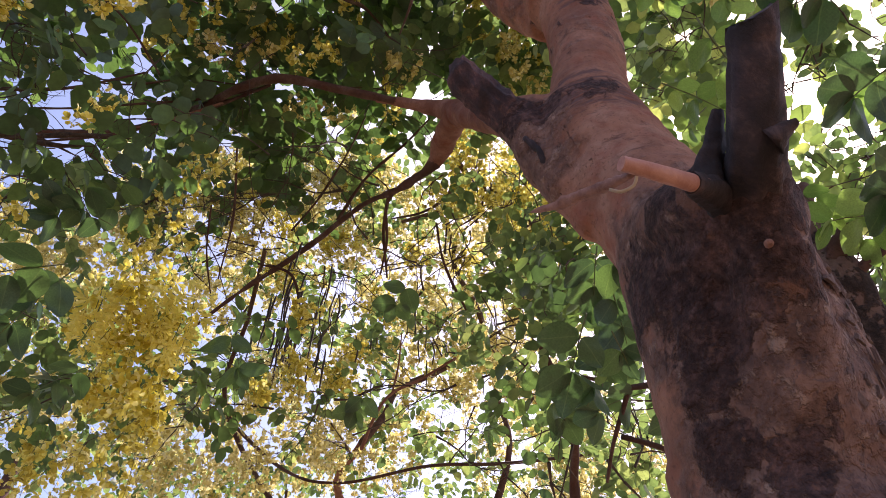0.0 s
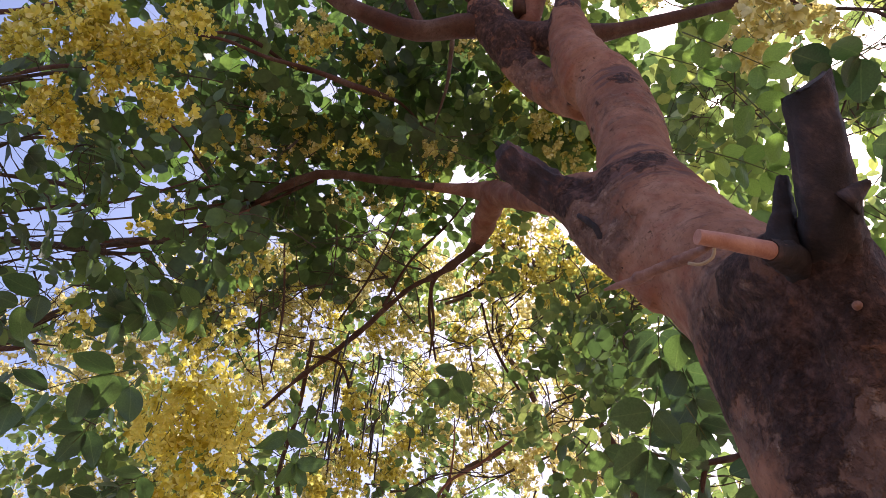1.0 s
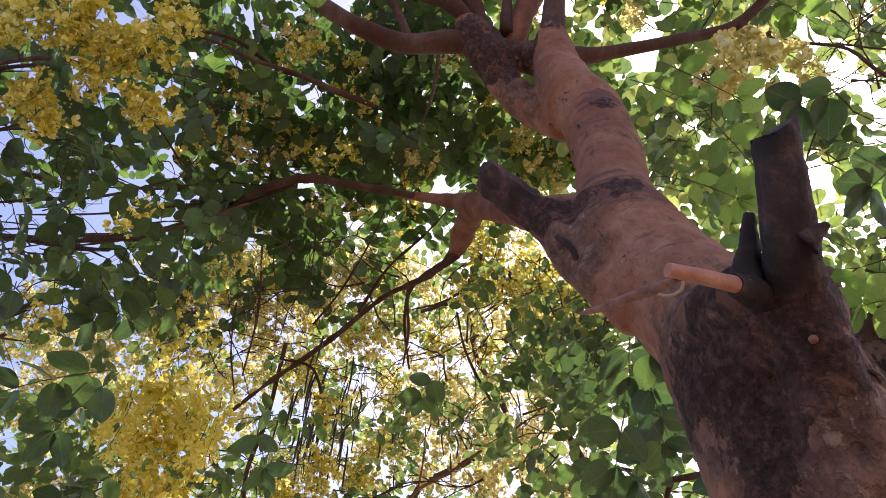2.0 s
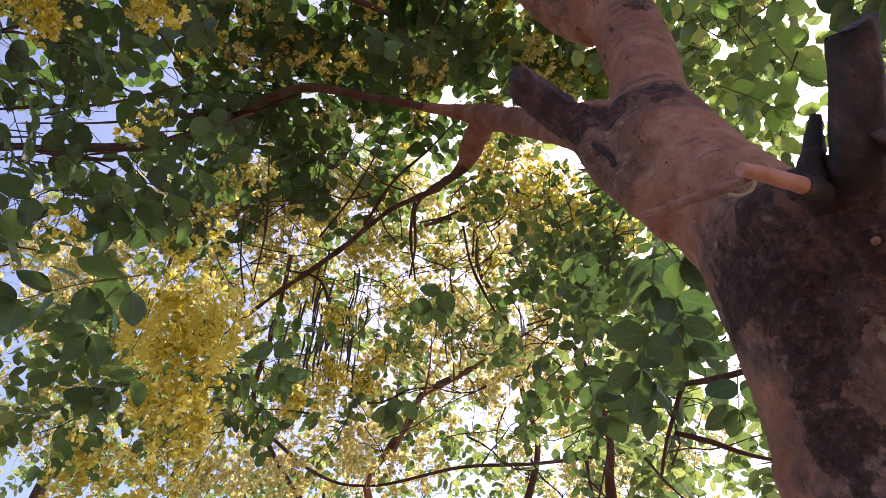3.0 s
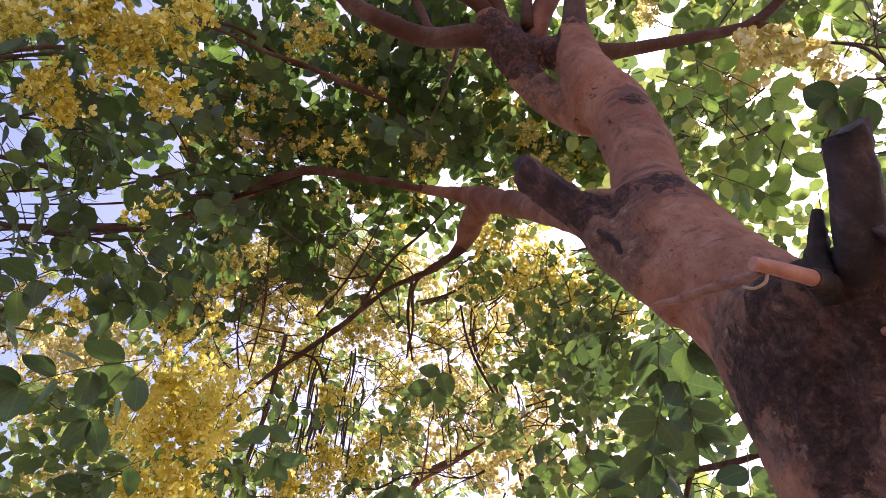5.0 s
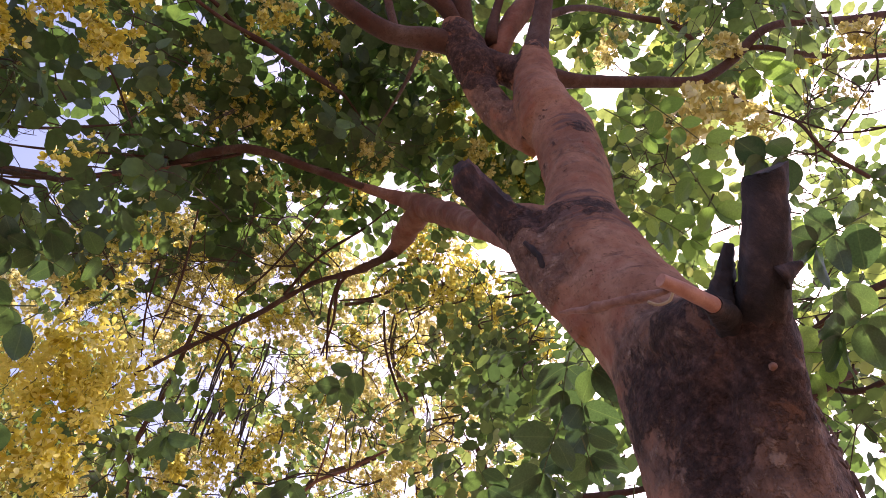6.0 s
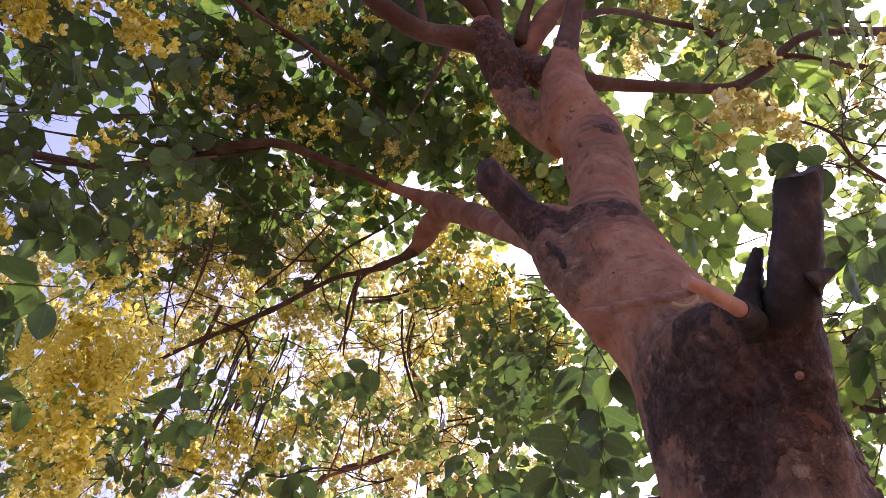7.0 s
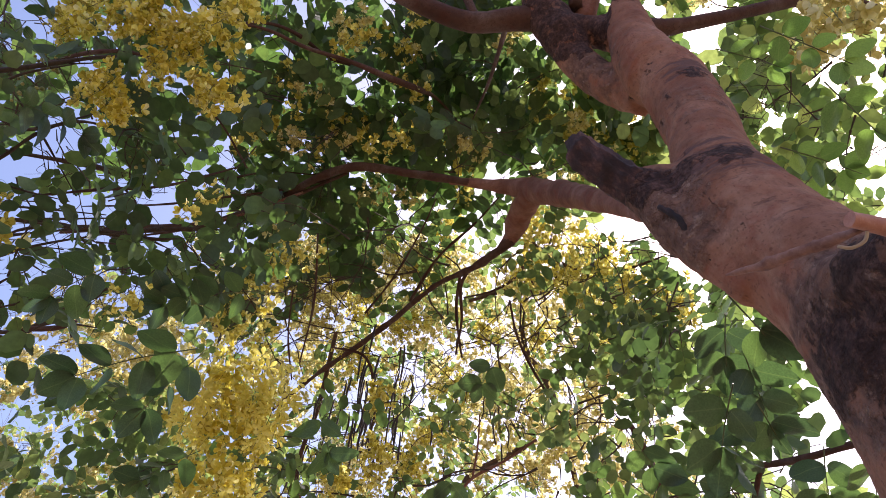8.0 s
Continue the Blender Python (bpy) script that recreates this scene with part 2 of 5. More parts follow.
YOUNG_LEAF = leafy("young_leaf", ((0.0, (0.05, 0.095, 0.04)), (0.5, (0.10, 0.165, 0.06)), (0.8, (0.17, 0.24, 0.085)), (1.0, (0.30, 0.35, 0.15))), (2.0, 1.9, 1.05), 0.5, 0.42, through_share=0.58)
# lighter copy of the leaf: haze and brighter light put into its green
PALE_LEAF = leafy("pale_leaf", ((0.0, (0.045, 0.085, 0.045)), (0.6, (0.095, 0.15, 0.065)), (1.0, (0.19, 0.245, 0.11))), (2.05, 1.92, 1.1), through_share=0.54)
LEAF_ONE = leafy("near_leaf", ((0.0, (0.034, 0.062, 0.038)), (0.6, (0.055, 0.098, 0.048)), (1.0, (0.085, 0.14, 0.055))), (1.45, 1.6, 0.8), 0.6, 0.42, single=True)
YOUNG_ONE = leafy("near_young_leaf", ((0.0, (0.07, 0.13, 0.04)), (0.6, (0.13, 0.22, 0.06)), (1.0, (0.2, 0.29, 0.09))), (1.7, 1.75, 1.0), 0.5, 0.4, single=True, through_share=0.55)
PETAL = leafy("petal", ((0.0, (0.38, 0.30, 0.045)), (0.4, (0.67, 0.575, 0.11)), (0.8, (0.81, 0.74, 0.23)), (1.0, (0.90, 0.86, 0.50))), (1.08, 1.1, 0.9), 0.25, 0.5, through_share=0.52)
PETAL_ONE = leafy("near_petal", ((0.0, (0.50, 0.40, 0.06)), (0.35, (0.78, 0.68, 0.14)), (0.75, (0.90, 0.82, 0.28)), (1.0, (0.95, 0.9, 0.54))), (1.08, 1.1, 0.92), 0.35, 0.4, through_share=0.6)
# petal in a washed-out yellow, the haze of distance put into the colour
PALE_PETAL = leafy("pale_petal", ((0.0, (0.46, 0.38, 0.11)), (0.4, (0.70, 0.61, 0.23)), (0.8, (0.80, 0.74, 0.37)), (1.0, (0.88, 0.85, 0.60))), (1.03, 1.05, 1.0), 0.2, 0.5, through_share=0.5)
# brighter copy of the petal, sunlight put into its yellow
SUNNY_PETAL = leafy("sunny_petal", ((0.0, (0.38, 0.29, 0.035)), (0.35, (0.72, 0.61, 0.09)), (0.75, (0.86, 0.78, 0.21)), (1.0, (0.94, 0.9, 0.55))), (1.08, 1.1, 0.92), 0.3, 0.45, through_share=0.52)
GREEN_BUD = leafy("green_bud", ((0.0, (0.16, 0.17, 0.05)), (0.6, (0.36, 0.34, 0.1)), (1.0, (0.55, 0.5, 0.18))), (1.2, 1.2, 0.7), 0.3, 0.45, single=True, through_share=0.2)
BUD = leafy("bud", ((0.0, (0.45, 0.42, 0.1)), (1.0, (0.65, 0.6, 0.22))), (1.2, 1.2, 0.7), 0.25, 0.5, through_share=0.25)


# ---- mesh helpers ----
def mesh_object(name, verts, faces, material, parent=None, label="", smooth=True):
    me = bpy.data.meshes.new(name)
    me.from_pydata([tuple(v) for v in verts], [], faces)
    me.polygons.foreach_set("use_smooth", [smooth] * len(me.polygons))
    me.materials.append(material)
    ob = new(name, me)
    ob.parent = parent
    if label:
        tagged(ob, label)
    return ob


def smooth_path(points, step):
    """A Catmull-Rom line through rows (x, y, z, r), with a point about every step metres."""
    p = np.array(points, float)
    p = np.vstack([2 * p[0] - p[1], p, 2 * p[-1] - p[-2]])
    out = []
    for i in range(1, len(p) - 2):
        n = max(2, int(np.linalg.norm(p[i + 1, :3] - p[i, :3]) / step))
        for k in range(n):
            t = k / n
            out.append(0.5 * (2 * p[i] + (p[i + 1] - p[i - 1]) * t + (2 * p[i - 1] - 5 * p[i] + 4 * p[i + 1] - p[i + 2]) * t * t
                              + (3 * p[i] - p[i - 1] - 3 * p[i + 1] + p[i + 2]) * t ** 3))
    out.append(p[-2])
    out = np.array(out)
    out[:, 3] = np.maximum(out[:, 3], 0.0008)
    return out


def tube(points, sides=10, step=0.05, lumps=0.06, freq=6.0, cap=True, ridges=0.0, flat=False):
    """Vertices and faces of a round, slightly lumpy limb along rows (x, y, z, r)."""
    line = smooth_path(points, step)
    n = len(line)
    tang = np.gradient(line[:, :3], axis=0)
    tang /= np.linalg.norm(tang, axis=1)[:, None] + 1e-9
    ref = Vector((0.31, 0.2, 0.93)) if abs(tang[0, 2]) < 0.8 else Vector((1, 0.1, 0))
    side = Vector(tang[0]).cross(ref).normalized()
    verts, faces = [], []
    for i in range(n):
        t = Vector(tang[i])
        side = (side - t * side.dot(t)).normalized()
        other = t.cross(side)
        c, r = Vector(line[i, :3]), line[i, 3]
        for k in range(sides):
            a = 2 * math.pi * k / sides
            d = side * math.cos(a) + other * math.sin(a)
            q = c + d * r * (1 + ridges * (noise.noise((math.cos(a) * 2.2, math.sin(a) * 2.2, i * step * 4.0)) + 0.6 * noise.noise((math.cos(a) * 5, math.sin(a) * 5, i * step * 9.0))))
            verts.append(q + d * r * lumps * (noise.noise(q * freq) + 0.5 * noise.noise(q * freq * 3)) * 2)
    for i in range(n - 1):
        for k in range(sides):
            a, b = i * sides + k, i * sides + (k + 1) % sides
            faces.append((a, b, b + sides, a + sides))
    if cap:
        last = (n - 1) * sides
        if flat:
            last = len(verts)
            verts += [v.copy() for v in verts[-sides:]]
        faces.append(tuple(range(sides))[::-1])
        faces.append(tuple(range(last, last + sides)))
    return verts, faces


def joined(pieces):
    verts, faces = [], []
    for v, f in pieces:
        k = len(verts)
        verts.extend(v)
        faces.extend(tuple(i + k for i in q) for q in f)
    return verts, faces


def limb(parent, points, name="limb", material=None, label="", slant=None, sides=10, **how):
    """A limb of one mesh; slant tilts the cut at its end: how far each way along the limb grows, as a vector."""
    v, f = tube(points, flat=True, sides=sides, **how)
    if slant:
        end = v[-2 * sides:]
        axis = (Vector(points[-1][:3]) - Vector(points[-2][:3])).normalized()
        middle = sum(end, Vector()) / len(end)
        for q in end:
            q += axis * ((q - middle).dot(Vector(slant)) + 0.004 * noise.noise(q * 90))
    return mesh_object(name, v, f, material or SHADED_BARK, parent, label)


def thing(name, label, category, at=(0, 0, 0), group=""):
    ob = new(name)
    ob.location = at
    return tagged(ob, label, category, group)


# Templates. A leaflet lies along +x with its face up; a petal stands the same way.
LEAFLET = np.array([(0, 0, 0), (0.33, 0, -0.03), (0.68, 0, -0.08), (1, 0, -0.16), (0.08, 0.17, 0.0), (0.36, 0.345, 0.03), (0.78, 0.25, -0.04),
                    (0.08, -0.17, 0.0), (0.36, -0.345, 0.03), (0.78, -0.25, -0.04)])
LEAFLET_F = np.array([(0, 1, 4), (1, 5, 4), (1, 2, 5), (2, 6, 5), (2, 3, 6), (0, 7, 1), (1, 7, 8), (1, 8, 2), (2, 8, 9), (2, 9, 3)])
PETAL_V = np.array([(0, 0, 0), (0.40, 0.31, 0.17), (0.5, 0, 0.06), (0.40, -0.31, 0.17), (0.83, 0.34, 0.32), (0.83, -0.34, 0.32), (1.03, 0, 0.34)])
PETAL_F = np.array([(0, 2, 1), (0, 3, 2), (2, 4, 1), (2, 3, 5), (2, 6, 4), (2, 5, 6)])
BUD_V = np.array([(0.5, 0, 0), (-0.5, 0, 0), (0, 0.5, 0), (0, -0.5, 0), (0, 0, 0.6), (0, 0, -0.6)])
BUD_F = np.array([(0, 2, 4), (2, 1, 4), (1, 3, 4), (3, 0, 4), (2, 0, 5), (1, 2, 5), (3, 1, 5), (0, 3, 5)])


def unit(v):
    return v / (np.linalg.norm(v, axis=-1, keepdims=True) + 1e-9)


def scatter(name, material, verts, tris, places, xs, zs, sizes, parent, label="", narrow=None):
    """One mesh of many small pieces: the template at each place, its x along xs, its face towards zs."""
    x = unit(xs)
    y = unit(np.cross(zs, x))
    z = np.cross(x, y)
    s = np.asarray(sizes)[:, None, None]
    w = np.ones(len(places)) if narrow is None else narrow
    v = places[:, None, :] + s * (verts[None, :, 0:1] * x[:, None, :] + verts[None, :, 1:2] * w[:, None, None] * y[:, None, :] + verts[None, :, 2:3] * z[:, None, :])
    f = tris[None] + (np.arange(len(places)) * len(verts))[:, None, None]
    me = bpy.data.meshes.new(name)
    v, f = v.reshape(-1, 3), f.reshape(-1, 3)
    me.vertices.add(len(v))
    me.vertices.foreach_set("co", v.ravel())
    me.loops.add(f.size)
    me.loops.foreach_set("vertex_index", f.ravel())
    me.polygons.add(len(f))
    me.polygons.foreach_set("loop_start", np.arange(len(f)) * 3)
    me.polygons.foreach_set("use_smooth", np.ones(len(f), bool))
    me.materials.append(material)
    me.update()
    me.validate()
    ob = new(name, me)
    ob.parent = parent
    return tagged(ob, label, kind="stuff")


def threads(name, material, starts, ends, radii, parent, sag=0.0, parts_n=4, label="", sides=3):
    """Thin bent twigs from starts to ends, in one mesh."""
    n = len(starts)
    t = np.linspace(0, 1, parts_n + 1)
    mid = (starts + ends) / 2 + RNG.normal(0, 0.2, (n, 3)) * np.linalg.norm(ends - starts, axis=1)[:, None]
    mid[:, 2] -= sag
    line = ((1 - t) ** 2)[None, :, None] * starts[:, None] + (2 * t * (1 - t))[None, :, None] * mid[:, None] + (t ** 2)[None, :, None] * ends[:, None]
    tang = unit(ends - starts)
    a = unit(np.cross(tang, np.array([0.3, 0.5, 0.81])))
    b = np.cross(tang, a)
    ang = np.arange(sides) * 2 * math.pi / sides
    ring = np.cos(ang)[None, :, None] * a[:, None] + np.sin(ang)[None, :, None] * b[:, None]
    r = np.asarray(radii)[:, None] * (1 - 0.55 * t)[None]
    v = (line[:, :, None] + r[:, :, None, None] * ring[:, None]).reshape(-1, 3)
    one = []
    for i in range(parts_n):
        for k in range(sides):
            p, q = i * sides + k, i * sides + (k + 1) % sides
            one += [(p, q, q + sides), (p, q + sides, p + sides)]
    one = np.array(one)
    f = (one[None] + (np.arange(n) * sides * (parts_n + 1))[:, None, None]).reshape(-1, 3)
    me = bpy.data.meshes.new(name)
    me.vertices.add(len(v))
    me.vertices.foreach_set("co", v.ravel())
    me.loops.add(f.size)
    me.loops.foreach_set("vertex_index", f.ravel())
    me.polygons.add(len(f))
    me.polygons.foreach_set("loop_start", np.arange(len(f)) * 3)
    me.polygons.foreach_set("use_smooth", np.ones(len(f), bool))
    me.materials.append(material)
    me.update()
    me.validate()
    ob = new(name, me)
    ob.parent = parent
    return tagged(ob, label, kind="stuff")


def in_ball(n, centre, radius, height):
    d = unit(RNG.normal(size=(n, 3))) * RNG.random((n, 1)) ** (1 / 2.4)
    return np.array(centre) + d * np.array([radius, radius, height])


def leaf_sprays(parent, centre, radius, height, count, material=None, size=0.165, pairs=4, twigs=True, label=""):
    """A clump of pinnate leaves: leaflets in pairs along drooping stalks, on twigs from the clump's middle."""
    base = in_ball(count, centre, radius, height)
    out = unit((base - np.array(centre)) * np.array([1, 1, 0.5]) + RNG.normal(0, 0.35, (count, 3)) * radius + np.array([0, 0, -0.15]) * radius)
    length = size * 3.1 * RNG.uniform(0.75, 1.2, count)
    tip = base + out * length[:, None] + np.array([0, 0, -1.0]) * (length * RNG.uniform(0.1, 0.5, count))[:, None]
    s = (np.arange(pairs) + 0.6) / pairs
    along = base[:, None] + (tip - base)[:, None] * s[None, :, None]
    direction = unit(tip - base)
    up = np.array([0, 0.35, 1.0]) + RNG.normal(0, 0.3, (count, 3))
    side = unit(np.cross(up, direction))
    face = np.cross(direction, side)
    P, X, Z = [], [], []
    for sign in (1, -1):
        x = direction[:, None] * 0.45 + sign * side[:, None] * RNG.uniform(0.7, 1.1, (count, pairs, 1)) + RNG.normal(0, 0.18, (count, pairs, 3)) + np.array([0, 0, -0.22])
        z = face[:, None] * 0.6 + np.array([0, 0.2, 0.5]) + RNG.normal(0, 0.28, (count, pairs, 3))
        P.append(along.reshape(-1, 3)), X.append(x.reshape(-1, 3)), Z.append(z.reshape(-1, 3))
    P, X, Z = np.vstack(P), np.vstack(X), np.vstack(Z)
    keep = RNG.random(len(P)) < 0.9
    P, X, Z = P[keep], X[keep], Z[keep]
    sizes = size * RNG.uniform(0.65, 1.2, len(P))
    crown = scatter("foliage", material or LEAF, LEAFLET, LEAFLET_F, P, X, Z, sizes, parent, label, RNG.uniform(0.85, 1.2, len(P)))
    threads("leaf_stalk", RACHIS, base, tip, np.full(count, 0.0018 * size / 0.13), crown, parts_n=2)
    if twigs:
        n = min(count, max(3, count // 3))
        hub = np.repeat([centre], n, 0) + RNG.normal(0, 0.12 * radius, (n, 3))
        threads("twig", TWIG, hub, base[:n], RNG.uniform(0.003, 0.008, n), crown, parts_n=5)


def racemes(parent, centre, radius, height, count, flower=0.040, length=0.44, per=20, fine=True, label="", material=None):
    """A clump of hanging golden racemes: open five-petalled flowers above, round buds below."""
    top = in_ball(count, centre, radius, height) + np.array([0, 0, length * 0.4])
    tip = top + np.array([0, 0, -1.0]) * (length * RNG.uniform(0.7, 1.3, count))[:, None] + RNG.normal(0, 0.09, (count, 3)) * length
    s = np.linspace(0.08, 1.0, per)
    spread = length * 0.26 * (1.1 - 0.75 * s)
    ang = RNG.random((count, per)) * 6.283
    off = np.stack([np.cos(ang), np.sin(ang), RNG.normal(-0.2, 0.3, (count, per))], -1) * spread[None, :, None] * RNG.uniform(0.6, 1.15, (count, per, 1))
    place = top[:, None] + (tip - top)[:, None] * s[None, :, None] + off
    is_bud = np.repeat((s > 0.80)[None], count, 0) | (RNG.random((count, per)) < 0.07)
    flowers = place[~is_bud]
    axis = unit(off[~is_bud] + np.array([0, 0, -0.35]) * spread.mean() + RNG.normal(0, 0.5, (len(flowers), 3)) * spread.mean())
    a = unit(np.cross(axis, RNG.normal(size=(len(flowers), 3))))
    b = np.cross(axis, a)
    P, X, Z, S = [], [], [], []
    size = flower * RNG.uniform(0.8, 1.25, len(flowers))
    petals = 5
    for k in range(petals):
        w = 6.283 * k / petals + RNG.normal(0, 0.12, (len(flowers), 1))
        x = np.cos(w) * a + np.sin(w) * b + axis * RNG.uniform(-0.35, 0.9, (len(flowers), 1))
        P.append(flowers), X.append(x), Z.append(axis), S.append(size * RNG.uniform(0.85, 1.15, len(flowers)))
    P, X, Z, S = np.vstack(P), np.vstack(X), np.vstack(Z), np.concatenate(S)
    bunch = scatter("blossom", material or PETAL, PETAL_V, PETAL_F, P, X, Z, S, parent, label)
    buds = place[is_bud]
    scatter("bud", BUD, BUD_V, BUD_F, buds, RNG.normal(size=buds.shape), np.repeat([[0.0, 0.1, 1.0]], len(buds), 0), flower * RNG.uniform(0.35, 0.6, len(buds)), bunch)
    threads("flower_stalk", RACHIS, top, tip, np.full(count, 0.0025), bunch, parts_n=2)
    if fine:
        threads("flower_stalk", RACHIS, (top[:, None] + (tip - top)[:, None] * s[None, :, None] * 0.93)[~is_bud], flowers, np.full(len(flowers), 0.0008), bunch, parts_n=1)


def bare_twigs(owner, places, count, reach, thick):
    """Crooked twigs that fork two or three times, in one mesh."""
    A, B, R = [], [], []
    for x, y, z, r in places:
        for _ in range(count):
            p = in_ball(1, (x, y, z), r, r)[0]
            todo = [(p, unit(RNG.normal(0, 1, 3) * np.array([1, 1, 0.7])), thick * RNG.uniform(0.6, 1.4), reach * RNG.uniform(0.6, 1.3), 0)]
            while todo:
                p, d, w, l, deep = todo.pop()
                for k in range(6):
                    d = unit(d + RNG.normal(0, 0.22, 3) + np.array([0, 0, -0.05]))
                    q = p + d * l / 6
                    A.append(p), B.append(q), R.append(w)
                    p, w = q, w * 0.87
                    if deep < 2 and RNG.random() < 0.34:
                        todo.append((p, unit(d + RNG.normal(0, 0.7, 3)), w * 0.75, l * RNG.uniform(0.35, 0.65), deep + 1))
    threads("twig", TWIG, np.array(A), np.array(B), np.array(R), owner, parts_n=1, sides=4)


# ---- ground ----
def ground_sheet():
    n = 60
    span = np.sign(np.linspace(-1, 1, n)) * np.abs(np.linspace(-1, 1, n)) ** 3 * 900
    verts = [(x, y, 0.05 * noise.noise((x * 0.3, y * 0.3, 0)) if abs(x) < 40 and abs(y) < 40 else 0.0) for y in span for x in span]
    faces = [(j * n + i, j * n + i + 1, (j + 1) * n + i + 1, (j + 1) * n + i) for j in range(n - 1) for i in range(n - 1)]
    g = mesh_object("ground", verts, faces, plain_material("dry_soil", (0.13, 0.09, 0.055), (0.24, 0.175, 0.11), 1.5, 0.95, 0.02))
    tagged(g, "dry sandy soil under the trees", "ground", kind="structure")


ground_sheet()

# ---- the tree ----
tree = thing("flowering_tree", "tall golden shower tree with pinkish bark, in full yellow flower", "tree")

TRUNK = [
    (0.55, 0.60, -0.1, 0.23), (0.53, 0.58, 0.35, 0.17),
    (0.464, 0.805, 1.893, 0.1462),
    (0.474, 0.799, 2.002, 0.1505),
    (0.470, 0.763, 2.124, 0.1528),
    (0.466, 0.739, 2.288, 0.1504),
    (0.451, 0.754, 2.484, 0.1393),
    (0.411, 0.782, 2.695, 0.1331),
    (0.377, 0.794, 2.894, 0.1402),
    (0.393, 0.778, 3.117, 0.1032),
    (0.439, 0.785, 3.437, 0.1114),
    (0.448, 0.769, 3.777, 0.1178),
    (0.401, 0.763, 3.847, 0.1200),
    (0.389, 0.725, 4.168, 0.0974),
    (0.400, 0.666, 4.411, 0.0685),
    (0.418, 0.624, 4.540, 0.0235),
]
trunk_mesh = joined([
    tube(TRUNK, 28, 0.03, 0.035, 5.0),
    tube([(0.332, 0.799, 2.576, 0.0464), (0.291, 0.811, 2.749, 0.0668), (0.246, 0.820, 2.885, 0.0692), (0.218, 0.813, 2.982, 0.0636), (0.172, 0.809, 3.038, 0.0474)], 18, 0.02, 0.06, 9.0),
    tube([(0.391, 0.762, 2.947, 0.0836), (0.283, 0.783, 3.008, 0.0578), (0.179, 0.796, 3.049, 0.0445)], 18, 0.02, 0.05, 9.0),
    tube([(0.413, 0.724, 2.430, 0.0896), (0.395, 0.572, 2.323, 0.0668), (0.405, 0.502, 2.278, 0.0487), (0.418, 0.470, 2.265, 0.0379)], 18, 0.02, 0.06, 12.0),
    tube([(0.438, 0.697, 2.271, 0.1071), (0.435, 0.553, 2.261, 0.0787), (0.418, 0.467, 2.261, 0.0468), (0.410, 0.428, 2.274, 0.0296)], 18, 0.02, 0.06, 12.0),
    tube([(0.430, 0.520, 2.230, 0.048), (0.450, 0.605, 2.140, 0.060), (0.460, 0.685, 2.050, 0.075), (0.465, 0.750, 1.960, 0.075)], 18, 0.02, 0.04, 12.0),
    tube([(0.392, 0.840, 3.86, 0.085), (0.295, 0.870, 4.055, 0.078), (0.195, 0.835, 4.290, 0.080), (0.129, 0.748, 4.477, 0.095), (0.055, 0.676, 4.619, 0.0841), (0.011, 0.629, 4.713, 0.0332)], 16, 0.03, 0.08, 9.0),
    tube([(0.444, 0.742, 4.207, 0.0820), (0.304, 0.752, 4.426, 0.0777), (0.146, 0.758, 4.507, 0.0798)], 14, 0.03, 0.1, 9.0),
])
trunk = mesh_object("trunk", *trunk_mesh, BARK, tree, "pinkish bark with dark mossy crust")
re = trunk.modifiers.new("knit", "REMESH")
re.mode, re.voxel_size, re.use_smooth_shade = "VOXEL", 0.009, True
sm = trunk.modifiers.new("ease", "SMOOTH")
sm.factor, sm.iterations = 0.5, 6
for size, amount in ((0.09, 0.012), (0.028, 0.006)):
    tex = bpy.data.textures.new("bark_relief", "CLOUDS")
    tex.noise_scale, tex.noise_depth = size, 2
    rough = trunk.modifiers.new("relief", "DISPLACE")
    rough.texture, rough.strength, rough.mid_level = tex, amount, 0.5

# rough plates of bark on the side away from the leaves
def flake_mesh():
    me = bpy.data.meshes.new("bark_flake")
    n = 7
    turn = np.sort(RNG.random(n)) * 6.283
    low = [(math.cos(a) * 0.55, math.sin(a), -0.25) for a in turn]
    high = [(math.cos(a) * 0.46 * k, math.sin(a) * 0.85 * k, 0.16 + RNG.uniform(-0.05, 0.08)) for a, k in zip(turn, RNG.uniform(0.7, 1.05, n))]
    faces = [(i, (i + 1) % n, n + (i + 1) % n, n + i) for i in range(n)] + [tuple(range(n, 2 * n))]
    me.from_pydata(low + high, [], faces)
    me.materials.append(FLAKE)
    return me


flakes = [flake_mesh() for _ in range(6)]
spine = smooth_path(TRUNK, 0.01)
spine = spine[(spine[:, 2] > 1.15) & (spine[:, 2] < 2.35)]
for _ in range(280):
    i = int(RNG.integers(1, len(spine) - 1))
    along = Vector(unit(spine[i + 1, :3] - spine[i - 1, :3]))
    right = Vector((1, 0, 0)) - along * along.x
    right.normalize()
    front = along.cross(right) if along.cross(right).y < 0 else right.cross(along)
    a = RNG.uniform(0.5, 1.4) if RNG.random() < 0.8 else RNG.uniform(0.0, 0.8)
    out = (right * math.sin(a) + front * math.cos(a)).normalized()
    f = new("bark_flake", flakes[int(RNG.integers(6))])
    f.parent = trunk
    k = RNG.uniform(0.008, 0.017)
    y = (along + right * RNG.normal(0, 0.3)).normalized()
    y = (y - out * y.dot(out)).normalized()
    x = y.cross(out)
    f.matrix_local = Matrix.Translation(Vector(spine[i, :3]) + out * (spine[i, 3] + 0.004)) @ Matrix((x, y, out)).transposed().to_4x4() @ Matrix.Diagonal((k, k * RNG.uniform(0.8, 1.6), k * 0.65, 1))

